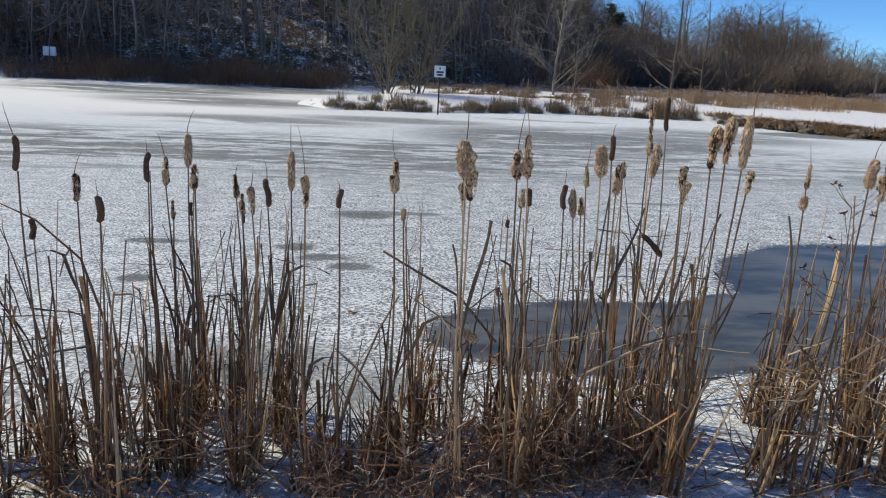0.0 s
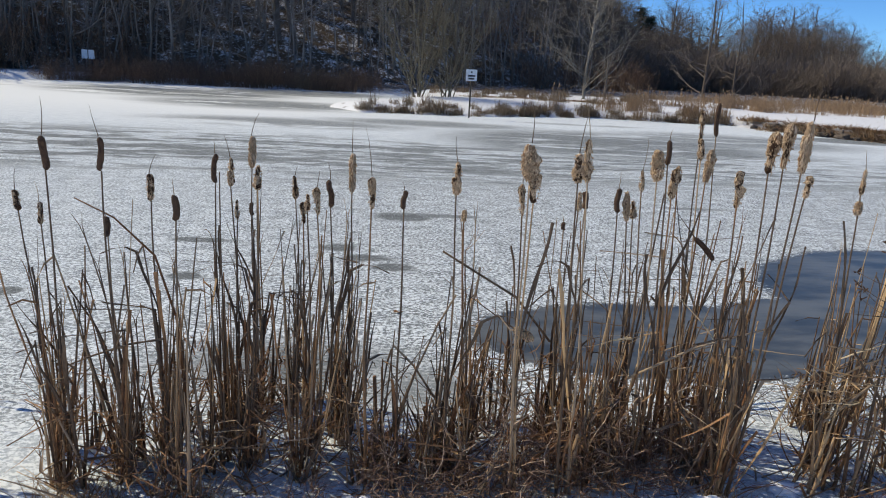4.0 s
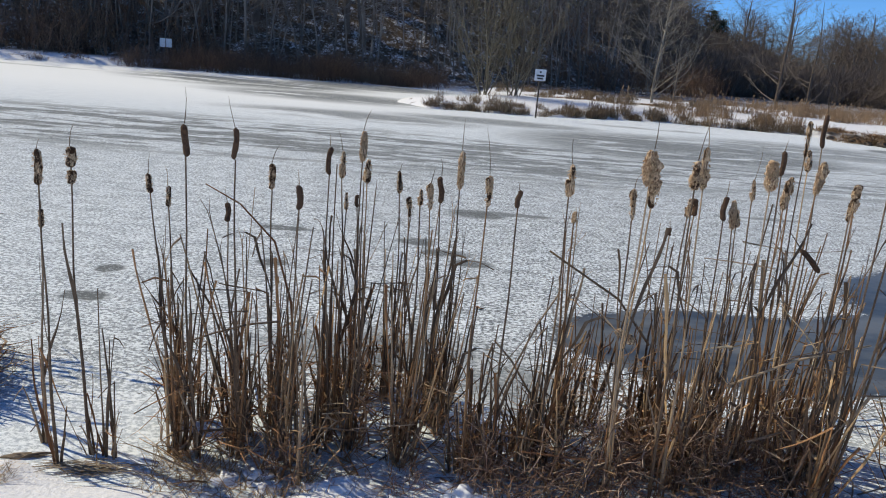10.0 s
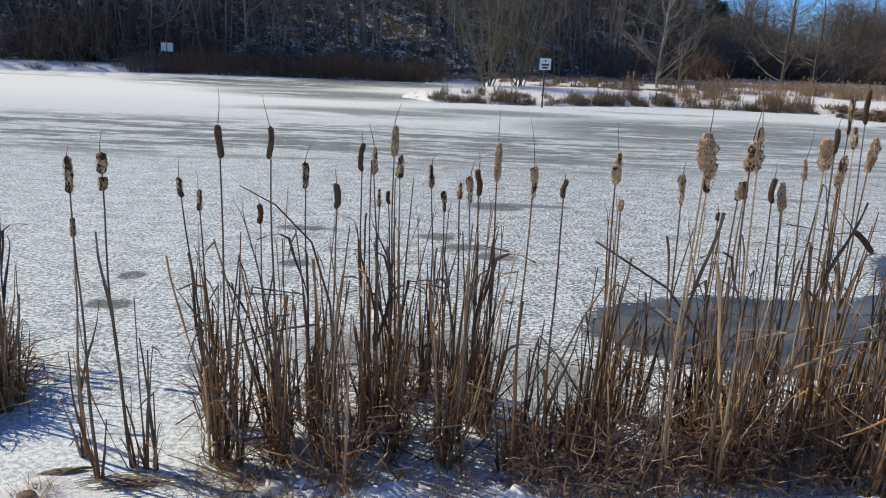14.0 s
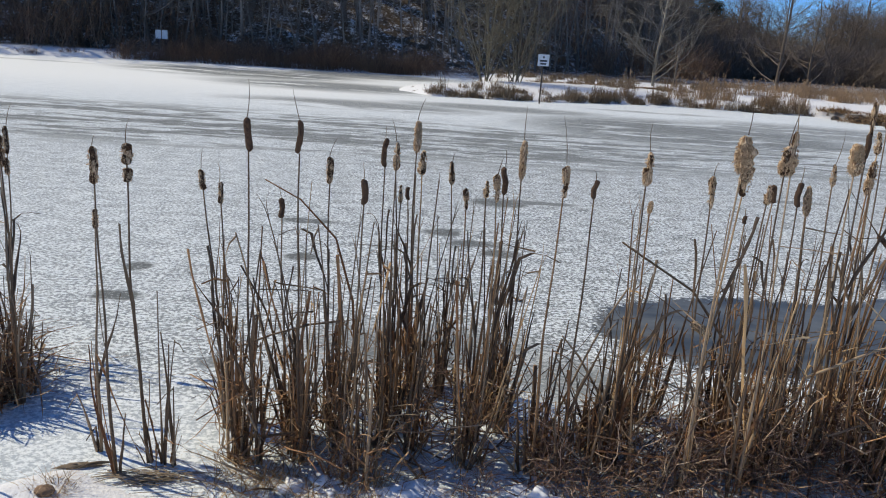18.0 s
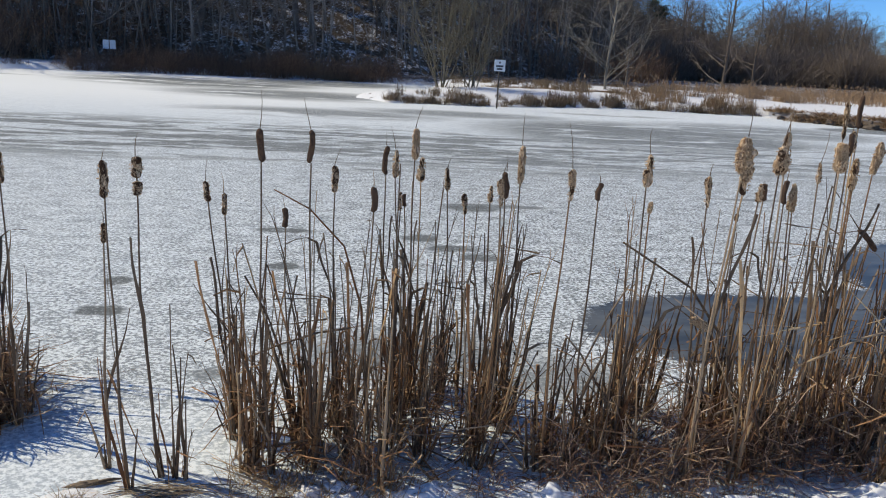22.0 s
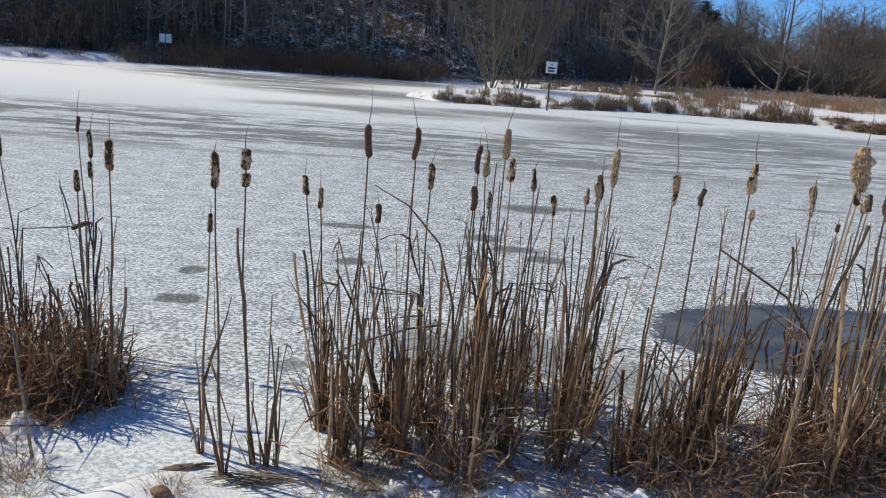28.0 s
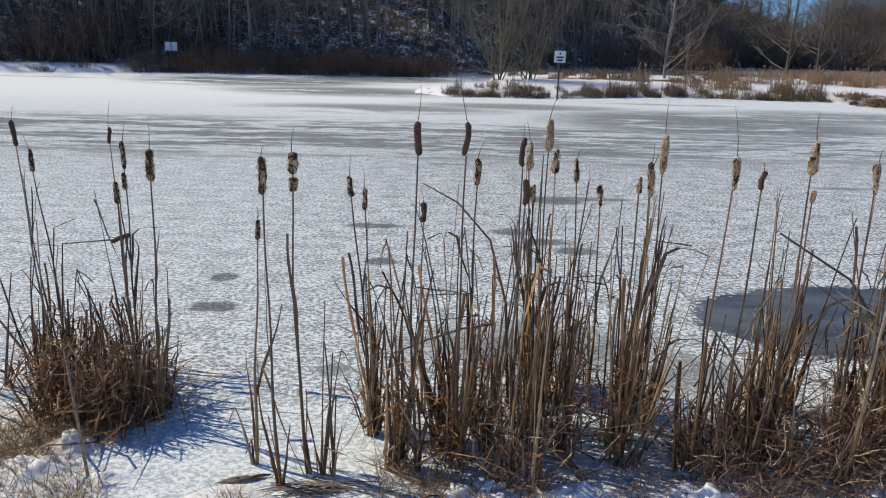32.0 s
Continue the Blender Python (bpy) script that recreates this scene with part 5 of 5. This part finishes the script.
def build_near():
    twigs = [thicket_mesh(200 + k, 40, 0.38, 0.2, 0.0040) for k in range(5)]

    def brush(x, y, s, sz):
        stand("dead_brush", rnd.choice(twigs), x, y, max(ground_height(x, y), 0) - 0.01, uni(0, 6), (s, s, sz),
              "tangle of thin dark brown dead twigs", "brush", "brush under the reeds")

    for x, y, h in ((0.80, 3.74, 0.9), (1.0, 3.68, 0.8), (1.2, 3.78, 0.9), (1.42, 3.7, 0.8), (2.2, 3.82, 0.6)):
        brush(x, y, uni(0.8, 1.05), h)
    for x in (1.5, 1.62, 1.75, 1.88, 2.0, 2.12, 2.25, 2.38, 2.55, 2.7):
        brush(x, uni(3.84, 4.1), 1.05, uni(0.9, 1.4))
    for x in (-0.3, 0.4):
        brush(x, uni(3.64, 3.75), 0.7, uni(0.4, 0.6))
    for x in (3.5, 4.1):
        brush(x, uni(3.6, 3.75), 0.8, uni(0.5, 0.8))
    straw = [reed_mesh("blades", 210 + k, 130, 0.34, 0.2, 0.0026, STRAW, 0.55, 0.9) for k in range(4)]
    for x, y, s in ((-2.75, 3.72, 1.0), (-3.05, 3.85, 1.3), (-2.45, 3.5, 0.9), (-3.3, 4.0, 1.3), (-0.2, 3.55, 0.9), (-0.85, 3.62, 1.0), (-0.6, 3.58, 1.0), (-0.38, 3.6, 0.9),
                    (1.5, 3.5, 0.9), (1.02, 3.6, 1.0), (1.28, 3.62, 1.0), (1.85, 3.62, 0.9), (-3.5, 3.7, 1.2), (3.6, 3.45, 0.9), (4.2, 3.5, 1.1),
                    (-2.95, 4.05, 1.3), (-3.1, 4.2, 1.4), (-2.85, 4.1, 1.1), (-3.2, 3.95, 1.2), (-2.6, 3.6, 0.8), (-1.73, 3.46, 0.6),
                    (2.65, 3.52, 0.9), (-0.75, 3.72, 1.2), (0.05, 3.72, 1.0)):
        stand("grass_tuft", rnd.choice(straw), x, y, max(ground_height(x, y), 0) - 0.01, uni(0, 6), (s, s, s * 0.7),
              "flattened tuft of straw-coloured dead grass in snow", "grass", "dead grass on the bank")


build_near()


# ---- single finds among the reeds and on the bank ----
def stone_mesh(seed, sx, sy, sz, material, rough=0.25):
    bm = bmesh.new()
    bmesh.ops.create_icosphere(bm, subdivisions=3, radius=1.0)
    for v in bm.verts:
        k = 1 + rough * noise.noise(v.co * 1.3 + Vector((seed, 0, 0))) + 0.4 * rough * noise.noise(v.co * 3.5 + Vector((0, seed, 0)))
        v.co = Vector((v.co.x * sx * k, v.co.y * sy * k, v.co.z * sz * k))
    m = bpy.data.meshes.new("stone")
    bm.to_mesh(m)
    bm.free()
    m.materials.append(material)
    m.polygons.foreach_set("use_smooth", [True] * len(m.polygons))
    return m


def bent_stick(name, points, r0, r1, material, label, category):
    s = Shape()
    pts = [Vector(p) for p in points]
    s.tube(pts, [r0 + (r1 - r0) * i / (len(pts) - 1) for i in range(len(pts))], 6)
    base = pts[0].copy()
    s.v = [v - base for v in s.v]
    ob = new(name, s.mesh(name, material))
    ob.location = base
    return tagged(ob, label, category)


def build_finds():
    # a tall weed with dark seed heads
    x, y = 3.55, 3.68
    weed = thing("seed_weed", x, y, max(ground_height(x, y), 0) - 0.02, "branching dry weed with small dark seed clusters", "weed")
    r, stem, top = random.Random(31), Shape(), Vector((-0.10, -0.08, 1.72))
    main = [Vector((0, 0, 0)).lerp(top, u) + Vector((0.03 * math.sin(u * 4), 0, 0)) for u in (0, 0.25, 0.5, 0.7, 0.85, 1.0)]
    stem.tube(main, [0.005, 0.0045, 0.004, 0.0034, 0.0028, 0.002], 6)
    put("stem", stem.mesh("stem", GREY_STALK), weed)
    for n in range(15):
        s, u = Shape(), 2 + n % 4
        p = main[u].lerp(main[min(u + 1, 5)], r.random())
        d = Vector((r.choice((-1, 1)) * r.uniform(0.35, 1.0), r.uniform(-0.5, 0.5), r.uniform(0.25, 0.9))).normalized()
        tip = p + d * r.uniform(0.10, 0.26)
        s.tube([p, p.lerp(tip, 0.5) + Vector((0, 0, -0.01)), tip], [0.0024, 0.002, 0.0015], 4)
        branch = put("branch", s.mesh("branch", GREY_STALK), weed)
        s = Shape()
        for _ in range(7):
            q = tip + Vector((r.gauss(0, 0.009), r.gauss(0, 0.009), r.gauss(0.004, 0.008)))
            s.tube([tip, tip.lerp(q, 0.6), q, q + (q - tip) * 0.6], [0.001, 0.0025, 0.0045, 0.001], 5)
        put("seed_cluster", s.mesh("seed_cluster", BROWN_HEAD), branch, None, "small dark seed cluster")

    # a thin bare weed behind the gap in the reeds
    x, y = 1.30, 4.4
    weed = thing("dry_weed", x, y, max(ground_height(x, y), 0) - 0.02, "thin pale leafless weed with forked twigs", "weed")
    r, stem = random.Random(37), Shape()
    main = [Vector((0.02 * math.sin(u * 5), 0, 1.25 * u)) for u in (0, 0.2, 0.4, 0.6, 0.8, 1.0)]
    stem.tube(main, [0.004, 0.0036, 0.0032, 0.0028, 0.0022, 0.0014], 5)
    put("stem", stem.mesh("stem", STALK), weed)
    for n in range(9):
        s, p = Shape(), main[2 + n % 4]
        d = Vector((r.choice((-1, 1)) * r.uniform(0.4, 0.9), r.uniform(-0.4, 0.4), r.uniform(0.5, 1.0))).normalized()
        tip = p + d * r.uniform(0.12, 0.26)
        s.tube([p, p.lerp(tip, 0.5) + Vector((0, 0, -0.012)), tip], [0.002, 0.0016, 0.001], 4)
        s.tube([p.lerp(tip, 0.5), p.lerp(tip, 0.7) + Vector((0, 0, 0.06))], [0.0014, 0.0008], 4)
        put("branch", s.mesh("branch", STALK), weed)

    # heads that have broken over
    def fallen(p, way, kind, long, wide, label):
        ob = thing("fallen_cattail", p[0], p[1], p[2], label, "cattail")
        w = Vector(way).normalized()
        body = rnd.choice(BROWN) if kind == "brown" else rnd.choice(FLUFFY)
        if kind == "brown":
            put("head", body, ob, aim((0, 0, 0), w, long, wide))
        else:
            h = put("head", body[0], ob, aim((0, 0, 0), w, long, wide * 0.62))
            put("fluff", body[1], h)
        s, end = Shape(), Vector(p) - w * 0.30
        foot = Vector((p[0] - w.x * 0.45, p[1] + 0.05, max(ground_height(p[0] - w.x * 0.45, p[1] + 0.05), 0) - 0.02))
        s.tube([foot - Vector(p), (foot.lerp(end, 0.6) - Vector(p)), end - Vector(p) + Vector((0, 0, 0.05)), w * 0.02], [0.007, 0.006, 0.005, 0.0045], 6)
        put("stem", s.mesh("stem", GREY_STALK), ob)

    fallen((1.50, 3.9, 0.93), (0.9, -0.1, -0.45), "fluffy", 0.13, 0.05, "burst cattail head bent over on its broken stalk")
    fallen((2.60, 4.2, 1.40), (0.75, 0.0, -0.7), "brown", 0.19, 0.034, "dark brown cattail head snapped over")
    fallen((-2.62, 4.6, 1.06), (0.95, 0.0, 0.25), "brown", 0.12, 0.03, "dark brown head lying in the reed mound")
    # stalks that lean across the others
    z0 = 0.02
    for name, pts, a, c in (
            ("leaning_stalk", ((1.75, 4.05, 0.80), (1.52, 4.0, 1.08), (1.25, 4.0, 1.24), (1.10, 4.0, 1.33)), 0.008, 0.006),
            ("leaning_stalk", ((0.80, 4.1, z0), (0.98, 4.1, 0.55), (1.10, 4.1, 0.86), (1.20, 4.1, 1.05)), 0.007, 0.005),
            ("leaning_stalk", ((-0.38, 4.0, 0.80), (-0.55, 4.0, 0.77), (-0.75, 4.0, 0.70), (-0.92, 3.98, 0.63)), 0.007, 0.005),
            ("leaning_stalk", ((1.2, 4.2, 0.25), (0.98, 4.15, 0.6), (0.86, 4.1, 0.74)), 0.008, 0.006),
            ("leaning_stalk", ((2.2, 3.95, 0.62), (2.55, 3.92, 0.82), (2.95, 3.9, 0.95)), 0.008, 0.006),
            ("leaning_stalk", ((3.3, 3.75, 0.45), (3.55, 3.72, 0.72), (3.85, 3.7, 0.95)), 0.009, 0.006),
            ("leaning_stalk", ((3.75, 3.75, 0.4), (3.5, 3.72, 0.75), (3.3, 3.7, 0.98)), 0.009, 0.006)):
        bent_stick(name, pts, a, c, GREY_STALK, "dry reed stalk leaning across its neighbours", "stalk")
    bent_stick("arched_leaf", ((-0.28, 4.05, 0.3), (-0.32, 4.05, 0.9), (-0.42, 4.05, 1.25), (-0.6, 4.0, 1.46), (-0.78, 3.98, 1.56)), 0.009, 0.003, BLADE,
               "long arched brown reed leaf", "leaf")
    bent_stick("broken_stump", ((0.78, 4.28, 0.0), (0.77, 4.28, 0.3), (0.76, 4.28, 0.47)), 0.014, 0.012, STALK, "thick broken brown reed stump", "stump")
    bent_stick("pale_stick", ((-2.44, 3.62, 0.1), (-2.455, 3.61, 0.45), (-2.47, 3.6, 0.8)), 0.008, 0.006, WOOD, "pale bare stick standing in the snow", "stick")
    bent_stick("pale_stick", ((1.30, 3.55, 0.1), (1.42, 3.6, 0.4), (1.47, 3.62, 0.72)), 0.003, 0.002, WOOD, "thin pale stick among dead brush", "stick")
    # stones and driftwood at the water line
    for x, y, sx, sz, label in ((-1.73, 3.42, 0.05, 0.026, "rounded brown stone half buried in snow"),):
        ob = new("stone", stone_mesh(x * 3, sx, sx * 0.8, sz, STONE))
        ob.location = (x, y, max(ground_height(x, y), 0) + sz * 0.35)
        tagged(ob, label, "stone", "stones on the bank")
    x, y = -1.70, 3.74
    wood = new("driftwood", stone_mesh(4.4, 0.085, 0.018, 0.012, WOOD, 1.2))
    wood.location, wood.rotation_euler.z = (x, y, max(ground_height(x, y), 0) + 0.012), 0.25
    tagged(wood, "flat dark piece of driftwood frozen at the edge", "driftwood")
    r, s = random.Random(77), Shape()
    for _ in range(70):
        p = Vector((r.gauss(0, 0.13), r.gauss(0, 0.035), r.uniform(0.0, 0.02)))
        d = Vector((1.0, r.gauss(0.1, 0.3), 0)) * r.uniform(0.05, 0.14)
        s.ribbon([p - d, p + Vector((0, 0, 0.006)), p + d], [0.002, 0.004, 0.001], Vector((-d.y, d.x, 0)).normalized())
    x, y = -1.28, 3.66
    mat = new("grass_mat", s.mesh("grass_mat", WOOD, False))
    mat.location = (x, y, max(ground_height(x, y), 0) + 0.006)
    tagged(mat, "mat of grey dead grass pressed onto the ice edge", "grass")
    # snow caught on the bank and among the stalks
    for x, y, s in ((-0.55, 3.62, 0.06), (-0.42, 3.66, 0.07), (-0.35, 3.58, 0.05),
                    (0.12, 3.70, 0.05), (0.62, 3.66, 0.06), (0.72, 3.55, 0.07), (1.62, 3.62, 0.05), (2.95, 3.62, 0.06), (3.15, 3.75, 0.07), (3.62, 3.62, 0.07), (-0.1, 3.6, 0.05), (1.25, 3.5, 0.05), (2.2, 3.48, 0.05), (2.55, 3.44, 0.06)):
        ob = new("snow_lump", stone_mesh(x * 7 + y, s * uni(0.8, 1.4), s * uni(0.6, 1.0), s * uni(0.4, 0.7), SNOW_LUMP, 1.1))
        ob.location = (x, y, max(ground_height(x, y), 0) + s * 0.12)
        tagged(ob, "small lump of crusted snow on the bank", "snow", "snow lumps")
    # snow heaped against the mound and the foot of the stand
    def heap(x, y, rx, ry, high, seed):
        s, n = Shape(), 22
        for j in range(n + 1):
            for i in range(n + 1):
                u, v = 2 * i / n - 1, 2 * j / n - 1
                q = math.sqrt(u * u + v * v)
                lump = 0.9 * noise.noise(Vector((u * 3.2 + seed, v * 3.2, 0))) + 0.7 * noise.noise(Vector((u * 7 + seed, v * 7, 2)))
                h = high * max(0.0, 1 - q * q) ** 2 * max(0.6 + 0.5 * lump, 0.0) - 0.012
                px, py = x + u * rx, y + v * ry
                s.v.append(Vector((u * rx, v * ry, max(ground_height(px, py), 0) + h - max(ground_height(x, y), 0))))
        s.f = [(j * (n + 1) + i, j * (n + 1) + i + 1, (j + 1) * (n + 1) + i + 1, (j + 1) * (n + 1) + i) for j in range(n) for i in range(n)]
        ob = new("snow_drift", s.mesh("snow_drift", SNOW_LUMP))
        ob.location = (x, y, max(ground_height(x, y), 0))
        tagged(ob, "soft lumpy drift of snow against dead reeds", "snow", "snow drifts")

    heap(-2.72, 4.06, 0.18, 0.18, 0.15, 3)
    heap(-2.84, 3.84, 0.28, 0.2, 0.10, 8)
    heap(-2.45, 3.74, 0.26, 0.14, 0.06, 5)
    heap(0.05, 3.62, 0.30, 0.14, 0.10, 11)
    heap(1.75, 3.48, 0.35, 0.14, 0.10, 14)
    heap(2.6, 3.5, 0.35, 0.16, 0.13, 17)
    # stones along the earth bank across the pond
    far_stones = [stone_mesh(50 + k, 0.30, 0.22, 0.15, DARK_STONE, 0.8) for k in range(4)]
    for n in range(34):
        x = uni(18.3, 26.0)
        y = float(np.interp(x, PEN_X, PEN_Y)) + uni(-0.1, 0.7)
        ob, k = new("stone", rnd.choice(far_stones)), uni(0.35, 1.1)
        ob.location, ob.rotation_euler.z, ob.scale = (x, y, max(ground_height(x, y), 0) + 0.03), uni(0, 6), (k, k, k)
        tagged(ob, "dark weathered stone on the earth bank", "stone", "stones on the far bank")
    # a leaf on the ice
    s = Shape()
    for i in range(7):
        u = i / 6
        w = 0.028 * math.sin(math.pi * min(u * 1.05, 1.0)) + 0.002
        s.v += [Vector((u * 0.1, -w, 0.012 * math.sin(u * 5))), Vector((u * 0.1, 0, 0.004)), Vector((u * 0.1, w, 0.016 * math.sin(u * 4 + 1)))]
    s.f = [q for i in range(6) for q in ((i * 3, i * 3 + 3, i * 3 + 4, i * 3 + 1), (i * 3 + 1, i * 3 + 4, i * 3 + 5, i * 3 + 2))]
    leaf = new("fallen_leaf", s.mesh("fallen_leaf", LEAF))
    leaf.location, leaf.rotation_euler = (0.97, 6.72, 0.012), (0.2, 0.1, 0.5)
    leaf.modifiers.new("thick", "SOLIDIFY").thickness = 0.0015
    tagged(leaf, "curled orange-brown leaf lying on the ice", "leaf")


build_finds()
